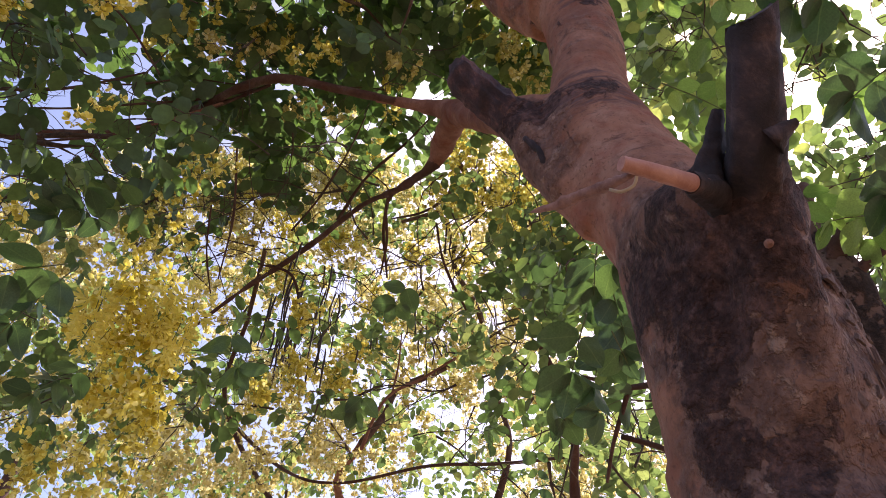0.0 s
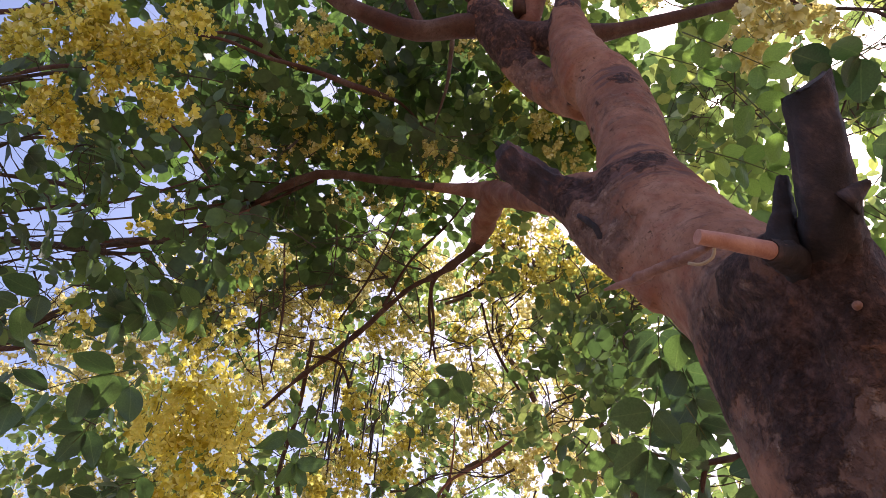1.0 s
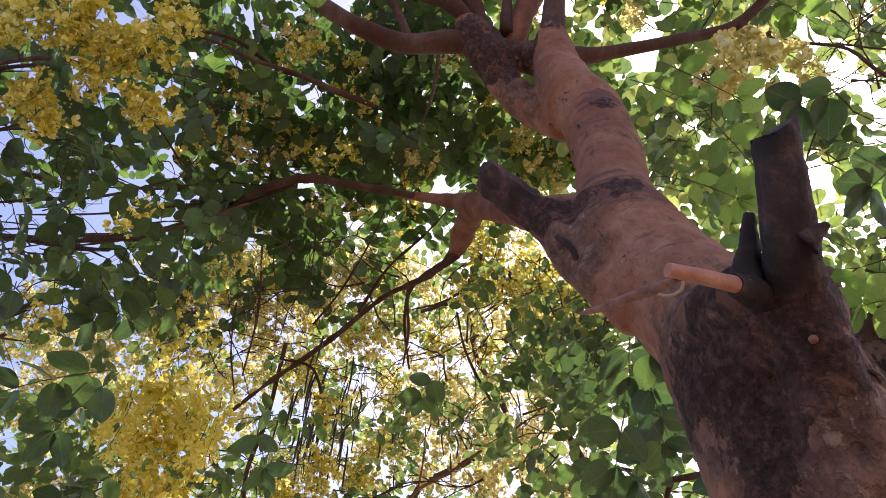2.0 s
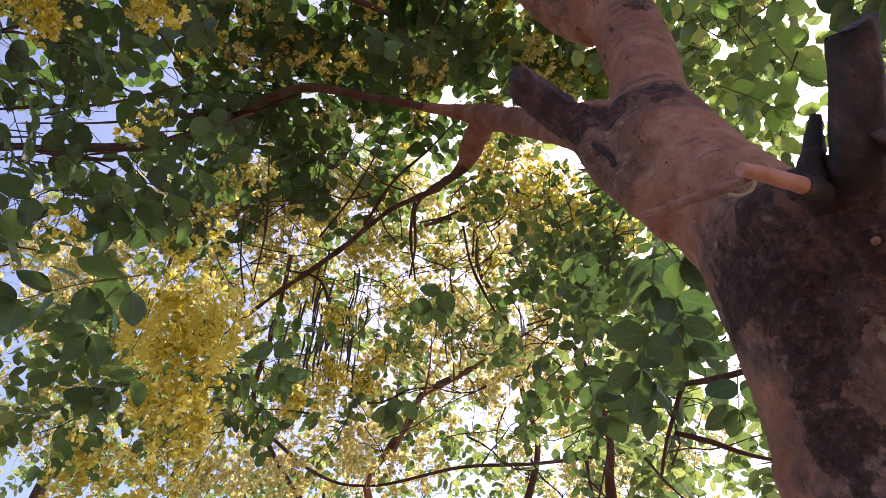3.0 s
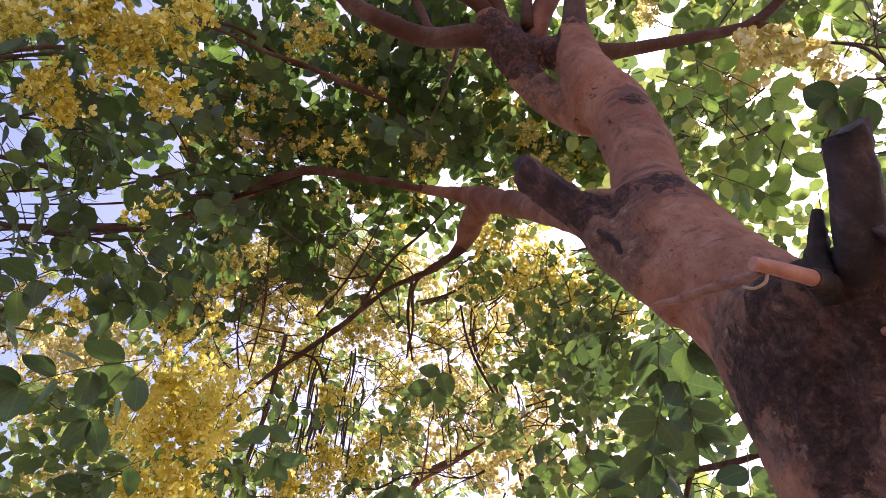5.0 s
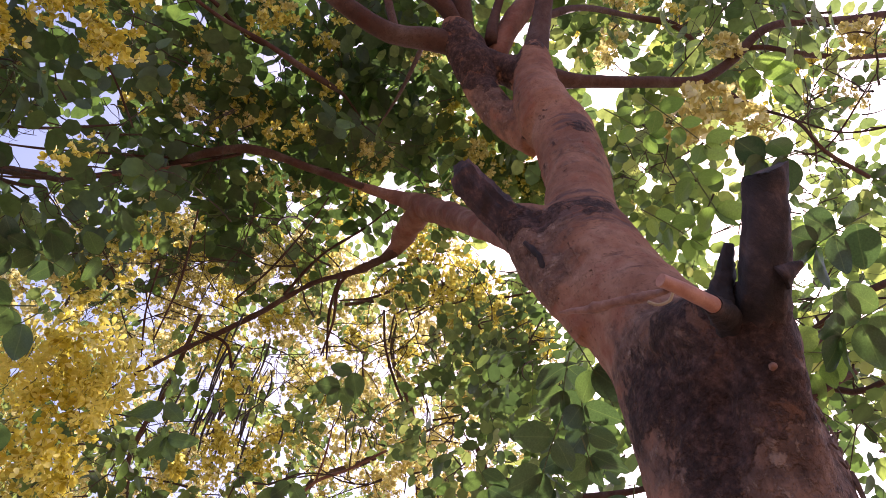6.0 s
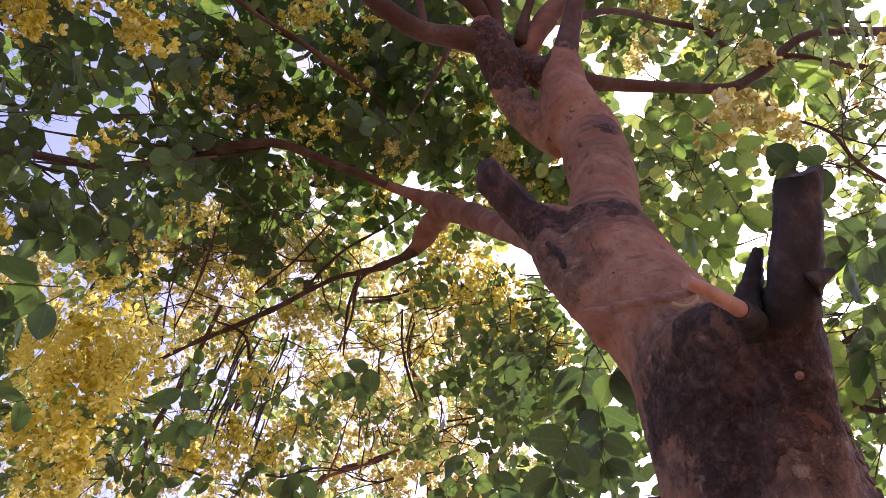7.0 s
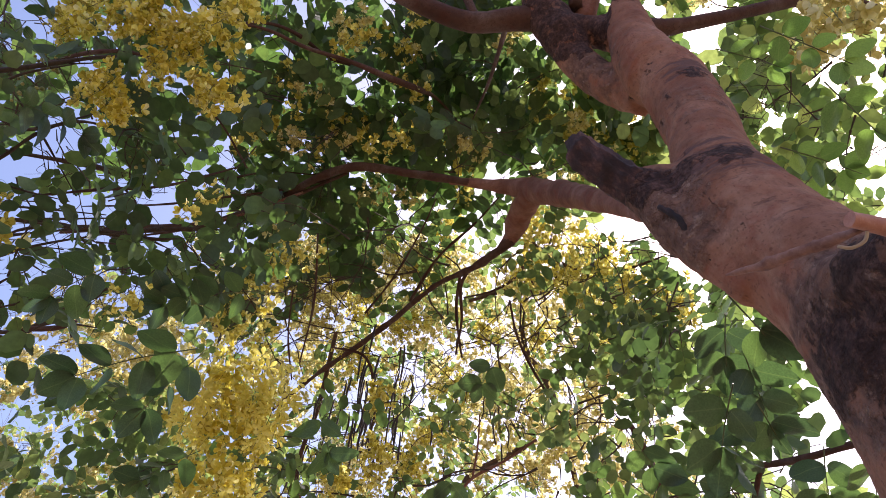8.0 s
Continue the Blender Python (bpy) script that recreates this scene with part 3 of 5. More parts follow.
# cut stubs, snapped twig
limb(tree, [(0.251, 0.792, 2.974, 0.0486), (0.179, 0.799, 3.046, 0.0474), (0.101, 0.781, 3.140, 0.0461), (0.059, 0.761, 3.196, 0.0422), (0.035, 0.747, 3.220, 0.0346)], "cut_stub", STUB_WOOD, "dark dead branch stub with a slanting cut", slant=(0.1, 0.25, 1.1), sides=24, step=0.012, lumps=0.10, freq=26, ridges=0.30)
limb(tree, [(0.497, 0.676, 2.314, 0.0455), (0.445, 0.547, 2.266, 0.0434), (0.410, 0.453, 2.253, 0.0370), (0.404, 0.381, 2.301, 0.0337), (0.405, 0.329, 2.358, 0.0333), (0.402, 0.302, 2.380, 0.0326)], "cut_stub", DARK_WOOD, "thick dark branch stub sawn off aslant", slant=(0.55, 0.0, 0.0), sides=30, step=0.008, lumps=0.05, freq=34, ridges=0.16)
limb(tree, [(0.410, 0.405, 2.242, 0.0197), (0.426, 0.390, 2.247, 0.0105), (0.437, 0.380, 2.249, 0.0042)], "cut_stub", DARK_WOOD, sides=12, step=0.004, lumps=0.16, freq=70, ridges=0.2)
limb(tree, [(0.351, 0.481, 2.250, 0.0216), (0.362, 0.462, 2.284, 0.0170), (0.375, 0.435, 2.324, 0.0130), (0.382, 0.418, 2.346, 0.0079)], "cut_stub", DARK_WOOD, "thin dark splintered stub", sides=14, step=0.006, lumps=0.16, freq=60, ridges=0.3)
limb(tree, [(0.448, 0.544, 2.295, 0.0148), (0.368, 0.483, 2.241, 0.0136), (0.309, 0.442, 2.204, 0.0116), (0.245, 0.411, 2.184, 0.0103), (0.208, 0.399, 2.181, 0.0094)], "snapped_twig", PEELED, "pale snapped twig with the bark peeled off", sides=14, step=0.01, lumps=0.03, freq=40)
limb(tree, [(0.468, 0.580, 2.316, 0.0394), (0.391, 0.512, 2.263, 0.0266), (0.338, 0.465, 2.224, 0.0189), (0.315, 0.447, 2.209, 0.0148), (0.307, 0.442, 2.204, 0.0130)], "twig_collar", CRUST, "dark crusted collar round the twig", sides=18, step=0.008, lumps=0.12, freq=40, ridges=0.15)
limb(tree, [(0.226, 0.414, 2.183, 0.0045), (0.203, 0.454, 2.214, 0.0072), (0.182, 0.480, 2.234, 0.0060), (0.166, 0.503, 2.250, 0.0078), (0.145, 0.528, 2.270, 0.0050), (0.128, 0.550, 2.289, 0.0018)], "bark_strip", STRIP, "torn strip of bark", sides=10, step=0.006, lumps=0.22, freq=70, ridges=0.25)
limb(tree, [(0.197, 0.428, 2.170, 0.0020), (0.210, 0.427, 2.164, 0.0023), (0.224, 0.420, 2.167, 0.0023), (0.227, 0.411, 2.173, 0.0020)], "bark_strip", PALE, "curled pale shred", sides=6, step=0.004, lumps=0.05)
limb(tree, [(0.431, 0.531, 2.188, 0.0070), (0.416, 0.513, 2.172, 0.0062), (0.411, 0.508, 2.168, 0.0045), (0.409, 0.506, 2.166, 0.0016)], "twig_scar", STRIP, "small pale twig scar", sides=12, step=0.003, lumps=0.12, freq=80)

limb(tree, [(0.196, 0.770, 2.880, 0.006), (0.222, 0.764, 2.810, 0.0085), (0.238, 0.780, 2.740, 0.006), (0.256, 0.786, 2.667, 0.003)], "bark_crack", CRUST, "dark crack in the bark", sides=10, step=0.008, lumps=0.3, freq=60, ridges=0.3)

# limbs of the fork
limb(tree, [(0.114, 0.714, 4.554, 0.0536), (-0.072, 0.705, 4.573, 0.0539), (-0.262, 0.705, 4.563, 0.0485), (-0.500, 0.623, 4.633, 0.0436), (-0.674, 0.529, 4.737, 0.0387), (-0.751, 0.406, 4.919, 0.0371), (-0.816, 0.224, 5.252, 0.0334)], material=SHADED_BARK)
limb(tree, [(-0.686, 0.516, 4.744, 0.0249), (-0.889, 0.413, 4.909, 0.0257), (-1.327, 0.437, 5.104, 0.0243), (-1.688, 0.523, 5.268, 0.0225), (-2.352, 0.573, 5.668, 0.0214), (-2.979, 0.661, 5.933, 0.0192), (-3.827, 0.667, 6.235, 0.0123)])
limb(tree, [(0.084, 0.679, 4.642, 0.0328), (-0.051, 0.560, 4.750, 0.0415), (-0.240, 0.517, 4.881, 0.0343), (-0.498, 0.388, 5.173, 0.0273)])
limb(tree, [(0.123, 0.707, 4.628, 0.0382), (0.053, 0.551, 4.817, 0.0478), (0.005, 0.397, 5.077, 0.0412), (-0.035, 0.157, 5.560, 0.0321)])
# middle limb in the lighter pink bark, light put into the colour
limb(tree, [(0.244, 0.750, 4.539, 0.0482), (0.319, 0.627, 4.787, 0.0591), (0.456, 0.501, 5.097, 0.0568), (0.661, 0.233, 5.666, 0.0462)], material=PINK_LIMB)
limb(tree, [(0.212, 0.677, 4.580, 0.0321), (0.230, 0.583, 4.750, 0.0249), (0.301, 0.401, 5.089, 0.0236)])
limb(tree, [(0.394, 0.744, 4.273, 0.0739), (0.412, 0.663, 4.459, 0.0643), (0.440, 0.583, 4.645, 0.0509), (0.466, 0.486, 4.817, 0.0443), (0.523, 0.252, 5.302, 0.0364)])
limb(tree, [(0.427, 0.710, 4.242, 0.0491), (0.613, 0.712, 4.286, 0.0325), (0.968, 0.706, 4.441, 0.0263), (1.270, 0.698, 4.601, 0.0249), (1.470, 0.619, 4.753, 0.0257), (1.721, 0.441, 4.961, 0.0236), (2.255, 0.374, 5.199, 0.0250), (2.893, 0.284, 5.561, 0.0204)])
limb(tree, [(1.297, 0.693, 4.602, 0.0221), (1.483, 0.752, 4.670, 0.0143), (1.709, 0.821, 4.729, 0.0088)])
limb(tree, [(-0.235, 0.708, 4.563, 0.0243), (-0.292, 0.603, 4.713, 0.0221), (-0.352, 0.496, 4.887, 0.0171), (-0.363, 0.322, 5.218, 0.0152)])
limb(tree, [(1.569, 0.550, 4.835, 0.0145), (1.683, 0.532, 4.849, 0.0145), (1.862, 0.543, 4.888, 0.0177), (2.221, 0.533, 4.987, 0.0152), (2.713, 0.495, 5.210, 0.0129)])
limb(tree, [(1.709, 0.821, 4.729, 0.0088), (1.735, 0.769, 4.407, 0.0080), (1.823, 0.839, 4.241, 0.0104), (2.125, 0.942, 4.274, 0.0107)])
limb(tree, [(0.451, 0.546, 4.713, 0.0217), (0.741, 0.532, 5.092, 0.0182), (1.193, 0.613, 5.597, 0.0174), (1.442, 0.614, 5.580, 0.0209), (1.645, 0.709, 5.625, 0.0143)])
# far limb behind the stub, with its hanging spur
limb(tree, [(0.291, 1.052, 3.329, 0.0283), (0.313, 1.406, 4.050, 0.0479), (0.292, 1.894, 5.038, 0.0810), (0.129, 2.281, 5.847, 0.0992), (-0.097, 2.441, 6.263, 0.0642), (-0.360, 2.468, 6.408, 0.0412), (-0.557, 2.459, 6.461, 0.0375)], material=PINK_LIMB, lumps=0.1, sides=14)
limb(tree, [(-0.360, 2.468, 6.408, 0.0354), (-0.855, 2.418, 6.528, 0.0360), (-1.368, 2.369, 6.647, 0.0407), (-1.785, 2.510, 6.776, 0.0379), (-2.212, 2.771, 6.951, 0.0354), (-2.728, 3.025, 7.126, 0.0325), (-3.402, 3.256, 7.306, 0.0291), (-4.247, 3.335, 7.451, 0.0250), (-5.203, 3.433, 7.578, 0.0154)], lumps=0.12)
limb(tree, [(0.107, 2.283, 5.845, 0.0875), (0.047, 2.526, 6.049, 0.1021), (-0.003, 2.738, 6.155, 0.0964), (-0.050, 2.861, 6.139, 0.0633), (-0.141, 2.965, 6.133, 0.0442)], "spur", PINK_LIMB, "stubby pinkish hanging spur", lumps=0.1, sides=14)
limb(tree, [(-0.062, 2.881, 6.127, 0.0520), (-0.167, 2.983, 6.121, 0.0400), (-0.442, 3.340, 6.364, 0.0312), (-0.817, 3.746, 6.690, 0.0254), (-1.393, 4.369, 6.880, 0.0296), (-1.786, 4.753, 6.987, 0.0333), (-2.251, 5.104, 6.993, 0.0269), (-2.741, 5.497, 6.974, 0.0201), (-3.258, 5.932, 6.928, 0.0103)], lumps=0.2)
limb(tree, [(-0.099, 0.720, 4.597, 0.0160), (-0.117, 0.888, 4.904, 0.0130), (-0.195, 1.390, 5.766, 0.0110), (-0.330, 1.850, 6.300, 0.0050)])
limb(tree, [(-2.115, 1.025, 6.459, 0.0087), (-1.891, 1.113, 6.535, 0.0134), (-1.619, 1.279, 6.568, 0.0159), (-1.351, 1.440, 6.720, 0.0189), (-0.987, 1.595, 6.648, 0.0284), (-0.806, 1.779, 6.90, 0.0270), (-0.68, 2.02, 7.30, 0.0140), (-0.50, 2.30, 7.35, 0.0090), (-0.40, 2.46, 7.00, 0.0070)])
limb(tree, [(-0.443, 3.352, 6.380, 0.0132), (-0.535, 3.530, 6.366, 0.0161), (-0.553, 3.939, 6.361, 0.0138), (-0.640, 4.360, 6.345, 0.0086)])

# twigs that fork from the spur and hang from the long bough
limb(tree, [(0.093, 3.424, 7.091, 0.0320), (0.350, 3.633, 6.936, 0.0220), (0.666, 3.609, 6.665, 0.0180), (0.983, 3.469, 6.453, 0.0140), (1.296, 3.223, 6.289, 0.0080)], material=SHADED_BARK, lumps=0.2, sides=7)
limb(tree, [(0.126, 3.499, 7.042, 0.0240), (0.057, 3.800, 6.962, 0.0200), (-0.216, 4.011, 6.937, 0.0160), (-0.556, 4.122, 6.966, 0.0080)], material=SHADED_BARK, lumps=0.2, sides=7)
limb(tree, [(0.125, 3.523, 7.026, 0.0200), (0.158, 3.790, 6.841, 0.0160), (0.191, 3.999, 6.680, 0.0100)], material=SHADED_BARK, lumps=0.2, sides=7)
limb(tree, [(-0.070, 4.039, 6.789, 0.0100), (0.010, 4.423, 6.598, 0.0140), (0.237, 4.831, 6.336, 0.0140), (0.603, 5.255, 5.970, 0.0080)], material=SHADED_BARK, lumps=0.2, sides=7)
limb(tree, [(-0.581, 3.909, 7.122, 0.0180), (-0.639, 4.237, 6.870, 0.0160), (-0.592, 4.537, 6.483, 0.0090)], material=SHADED_BARK, lumps=0.2, sides=7)
limb(tree, [(-1.159, 4.222, 7.070, 0.0200), (-0.831, 3.813, 7.288, 0.0180), (-0.398, 3.417, 7.333, 0.0120), (-0.132, 3.140, 7.379, 0.0080)], material=SHADED_BARK, lumps=0.2, sides=7)
limb(tree, [(-1.706, 2.727, 6.107, 0.0080), (-1.784, 3.252, 5.846, 0.0110), (-1.932, 3.694, 5.551, 0.0070)], material=SHADED_BARK, lumps=0.2, sides=7)
limb(tree, [(-1.984, 3.196, 5.942, 0.0070), (-2.058, 3.554, 5.762, 0.0090), (-2.056, 3.916, 5.575, 0.0060)], material=SHADED_BARK, lumps=0.2, sides=7)
limb(tree, [(-1.665, 4.319, 7.011, 0.0140), (-1.323, 3.944, 7.119, 0.0120), (-0.985, 3.459, 7.256, 0.0100), (-0.777, 3.065, 7.277, 0.0060)], material=SHADED_BARK, lumps=0.2, sides=7)
limb(tree, [(-2.018, 4.541, 6.716, 0.0120), (-1.664, 4.695, 6.690, 0.0160), (-1.548, 4.983, 6.296, 0.0120), (-1.602, 5.202, 5.880, 0.0080)], material=SHADED_BARK, lumps=0.2, sides=7)
limb(tree, [(0.427, 3.584, 6.839, 0.0140), (0.361, 3.820, 6.677, 0.0120), (0.122, 3.899, 6.509, 0.0070)], material=SHADED_BARK, lumps=0.2, sides=7)
limb(tree, [(0.734, 3.547, 6.574, 0.0100), (0.842, 3.698, 6.313, 0.0120), (1.079, 4.008, 5.853, 0.0090), (1.135, 4.145, 5.558, 0.0060)], material=SHADED_BARK, lumps=0.2, sides=7)
limb(tree, [(-1.460, 1.647, 7.320, 0.0200), (-1.627, 1.532, 7.207, 0.0180), (-1.857, 1.277, 7.104, 0.0160), (-2.076, 1.143, 6.957, 0.0140), (-2.329, 1.112, 6.759, 0.0100)], material=SHADED_BARK, lumps=0.2, sides=7)
limb(tree, [(-2.447, 1.344, 6.197, 0.0080), (-2.704, 1.099, 6.016, 0.0130), (-2.912, 1.013, 5.795, 0.0140), (-3.174, 1.011, 5.490, 0.0100)], material=SHADED_BARK, lumps=0.2, sides=7)
limb(tree, [(-2.149, 1.961, 5.866, 0.0070), (-2.513, 1.890, 5.468, 0.0100), (-2.808, 1.769, 5.209, 0.0110), (-3.090, 1.647, 4.915, 0.0090)], material=SHADED_BARK, lumps=0.2, sides=7)
limb(tree, [(-2.409, 1.377, 5.973, 0.0060), (-2.266, 1.652, 6.061, 0.0090), (-2.220, 2.134, 6.230, 0.0080)], material=SHADED_BARK, lumps=0.2, sides=7)
limb(tree, [(0.130, 4.964, 5.753, 0.0108), (-0.202, 5.097, 5.602, 0.0132), (-0.510, 5.183, 5.479, 0.0156), (-0.659, 5.289, 5.319, 0.0168), (-0.825, 5.639, 5.134, 0.0180)], material=PINK_LIMB, lumps=0.15)
limb(tree, [(-0.510, 5.183, 5.479, 0.0108), (-0.451, 5.016, 5.694, 0.0096), (-0.414, 4.731, 5.873, 0.0060)], material=PINK_LIMB, lumps=0.15, sides=7)
limb(tree, [(2.433, 0.599, 4.999, 0.0040), (2.453, 1.089, 5.119, 0.0060), (2.389, 1.252, 5.362, 0.0040)], material=SHADED_BARK, lumps=0.15, sides=7)
limb(tree, [(2.211, 0.992, 5.307, 0.0060), (2.389, 0.937, 4.956, 0.0060), (2.501, 0.741, 4.660, 0.0060)], material=SHADED_BARK, lumps=0.15, sides=7)
limb(tree, [(1.555, 0.905, 3.227, 0.0140), (1.531, 1.061, 3.312, 0.0120), (1.476, 1.290, 3.362, 0.0100), (1.433, 1.350, 3.355, 0.0080)], material=SHADED_BARK, lumps=0.15, sides=7)
limb(tree, [(1.650, 1.203, 3.096, 0.0100), (1.606, 1.376, 3.174, 0.0140), (1.546, 1.455, 3.330, 0.0100)], material=SHADED_BARK, lumps=0.15, sides=7)

limb(tree, [(-1.575, 2.576, 6.965, 0.0140), (-2.091, 2.723, 6.832, 0.0160), (-2.495, 2.807, 6.732, 0.0150), (-2.967, 2.868, 6.572, 0.0120), (-3.547, 2.818, 6.349, 0.0080)], material=SHADED_BARK, lumps=0.25, sides=8)
limb(tree, [(-1.750, 2.645, 6.993, 0.0120), (-2.258, 2.690, 6.900, 0.0140), (-2.739, 2.683, 6.799, 0.0120), (-3.306, 2.635, 6.619, 0.0100), (-3.848, 2.457, 6.316, 0.0060)], material=SHADED_BARK, lumps=0.25, sides=8)
limb(tree, [(-1.955, 2.621, 6.699, 0.0100), (-2.355, 2.698, 6.550, 0.0170), (-2.579, 2.728, 6.484, 0.0120), (-2.751, 2.741, 6.447, 0.0040)], material=PINK_LIMB, lumps=0.25, sides=8)
limb(tree, [(-1.920, 2.622, 7.063, 0.0080), (-2.369, 2.554, 7.038, 0.0100), (-2.850, 2.557, 6.926, 0.0080), (-3.353, 2.399, 6.704, 0.0050)], material=SHADED_BARK, lumps=0.25, sides=8)
# dark boughs against the open sky
limb(tree, [(-2.926, 2.105, 5.416, 0.0030), (-3.299, 1.850, 4.990, 0.0130), (-3.508, 1.697, 4.727, 0.0110), (-3.688, 1.539, 4.459, 0.0030)], "bough", TWIG, sides=6, lumps=0.2)
limb(tree, [(-2.966, 2.137, 5.370, 0.0030), (-3.337, 1.922, 4.915, 0.0110), (-3.545, 1.793, 4.634, 0.0090), (-3.703, 1.662, 4.371, 0.0030)], "bough", TWIG, sides=6, lumps=0.2)
limb(tree, [(-2.990, 2.063, 5.394, 0.0030), (-3.366, 1.736, 4.990, 0.0100), (-3.533, 1.543, 4.781, 0.0080), (-3.662, 1.372, 4.571, 0.0030)], "bough", TWIG, sides=6, lumps=0.2)
limb(tree, [(-2.919, 2.247, 5.474, 0.0030), (-3.324, 2.062, 4.990, 0.0100), (-3.559, 2.017, 4.639, 0.0080), (-3.758, 1.973, 4.270, 0.0030)], "bough", TWIG, sides=6, lumps=0.2)
limb(tree, [(-3.338, 1.421, 4.586, 0.0030), (-3.099, 1.356, 4.837, 0.0120), (-2.894, 1.267, 5.037, 0.0120), (-2.581, 1.263, 5.376, 0.0030)], "bough", TWIG, sides=6, lumps=0.2)
limb(tree, [(-3.347, 1.075, 4.719, 0.0030), (-3.151, 1.027, 4.914, 0.0080), (-2.953, 0.947, 5.097, 0.0100), (-2.726, 0.971, 5.373, 0.0030)], "bough", TWIG, sides=6, lumps=0.2)
limb(tree, [(-2.996, 1.012, 5.045, 0.0030), (-2.919, 1.257, 5.022, 0.0070), (-2.856, 1.710, 5.005, 0.0030)], "bough", TWIG, sides=6, lumps=0.2)
limb(tree, [(-3.200, 0.810, 4.658, 0.0030), (-2.909, 0.888, 5.017, 0.0140), (-2.611, 0.936, 5.334, 0.0120), (-2.387, 1.001, 5.563, 0.0030)], "bough", TWIG, sides=6, lumps=0.2)
limb(tree, [(-3.220, 1.344, 4.734, 0.0030), (-3.077, 1.512, 4.787, 0.0060), (-2.889, 1.729, 4.970, 0.0030)], "bough", TWIG, sides=6, lumps=0.2)
limb(tree, [(-3.474, 2.106, 3.985, 0.0030), (-3.376, 2.140, 4.255, 0.0090), (-3.291, 2.076, 4.557, 0.0090), (-3.217, 2.103, 4.763, 0.0030)], "bough", TWIG, sides=6, lumps=0.2)
limb(tree, [(-3.152, 2.379, 4.465, 0.0030), (-3.042, 2.382, 4.568, 0.0100), (-2.895, 2.553, 4.713, 0.0030)], "bough", TWIG, sides=6, lumps=0.2)

# second stem behind the trunk
limb(tree, [(0.95, 1.0, -0.1, 0.13), (1.173, 1.447, 2.229, 0.0971), (1.115, 1.334, 2.454, 0.0969), (1.099, 1.240, 2.663, 0.0766), (1.087, 1.172, 2.851, 0.0562), (1.083, 1.163, 2.989, 0.0363), (1.136, 1.134, 3.209, 0.0214)], "side_stem", SIDE_BARK, "mossy brown second stem", sides=16, step=0.04, lumps=0.16, freq=11)
limb(tree, [(1.087, 1.148, 2.871, 0.0344), (1.119, 1.076, 2.932, 0.0203), (1.223, 1.045, 3.023, 0.0161), (1.418, 1.038, 3.159, 0.0119)])
limb(tree, [(1.099, 1.181, 2.804, 0.0215), (1.147, 1.115, 2.834, 0.0137), (1.306, 1.088, 2.922, 0.0094)])
# long thin boughs out to the left
for a, b, c in [
    ((-2.997, 2.821, 6.282, 0.0263), (-3.933, 2.436, 6.008, 0.0200), (-4.926, 1.932, 5.808, 0.0095)),
    ((-3.111, 2.889, 6.214, 0.0263), (-4.043, 2.521, 5.929, 0.0150), (-5.059, 2.260, 5.553, 0.0095)),
    ((-3.337, 2.925, 5.776, 0.0250), (-4.036, 2.857, 5.323, 0.0189), (-4.857, 2.742, 4.881, 0.0089)),
    ((-3.494, 2.981, 5.707, 0.0200), (-4.143, 2.956, 5.234, 0.0142), (-4.746, 2.558, 5.031, 0.0089)),
    ((-3.162, 1.839, 6.323, 0.0193), (-3.839, 1.483, 6.077, 0.0137), (-4.540, 1.500, 5.688, 0.0087)),
    ((-3.293, 2.134, 6.092, 0.0193), (-3.907, 1.678, 5.927, 0.0137), (-4.418, 1.197, 5.923, 0.0087)),
    ((-2.573, 2.805, 6.372, 0.0316), (-3.448, 2.578, 5.999, 0.0200), (-4.385, 2.177, 5.736, 0.0095)),
]:
    bend = [(*(np.array(m) + np.append(RNG.normal(0, 0.09, 3), 0)),) for m in ((np.array(a) * 0.55 + np.array(b) * 0.45), b, (np.array(b) * 0.5 + np.array(c) * 0.5))]
    limb(tree, [(*a[:3], 0.004), *bend, c], "bough", TWIG, sides=6, step=0.05, lumps=0.25)
    p, q = np.array(b[:3]), np.array(c[:3])
    k = RNG.random((9, 1))
    w = np.array(a[:3]) * (1 - k) ** 2 + 2 * p * k * (1 - k) + q * k * k
    threads("twig", TWIG, w, w + (q - p) * RNG.uniform(0.1, 0.5, (9, 1)) + RNG.normal(0, 0.16, (9, 3)), RNG.uniform(0.003, 0.006, 9), tree, parts_n=5)
# low boughs beyond the trunk
limb(tree, [(1.119, 1.263, 2.684, 0.0300), (1.125, 1.589, 2.912, 0.0179), (1.060, 1.767, 3.024, 0.0157), (0.901, 1.794, 2.993, 0.0137), (0.784, 1.857, 3.000, 0.0121), (0.661, 1.908, 3.016, 0.0082)], lumps=0.15)
limb(tree, [(0.692, 1.907, 3.019, 0.0082), (0.667, 1.979, 2.963, 0.0103), (0.648, 2.120, 2.918, 0.0084), (0.641, 2.284, 2.857, 0.0064)], lumps=0.2)
limb(tree, [(0.681, 2.098, 2.937, 0.0105), (0.815, 2.132, 2.920, 0.0105), (0.955, 2.140, 2.861, 0.0082), (1.137, 2.177, 2.845, 0.0082)])
young_tree = thing("young_tree", "slender young tree with dark twigs beyond the trunk", "tree")
a, b = (1.094, 4.619, 4.512), (1.138, 5.156, 4.234)
limb(young_tree, [(b[0] + 0.1, b[1] + 0.4, -0.1, 0.06), (b[0] + 0.1, b[1] + 0.2, b[2] * 0.6, 0.05), (*b, 0.045), (*a, 0.034), (0.996, 4.273, 4.641, 0.0312), (0.858, 3.978, 4.855, 0.0268), (0.756, 3.827, 4.961, 0.0179)], "stem", SHADED_BARK, sides=10, step=0.1, lumps=0.1)
limb(young_tree, [(0.879, 4.004, 4.836, 0.0179), (1.072, 3.985, 4.738, 0.0175), (1.258, 3.946, 4.655, 0.0129)])
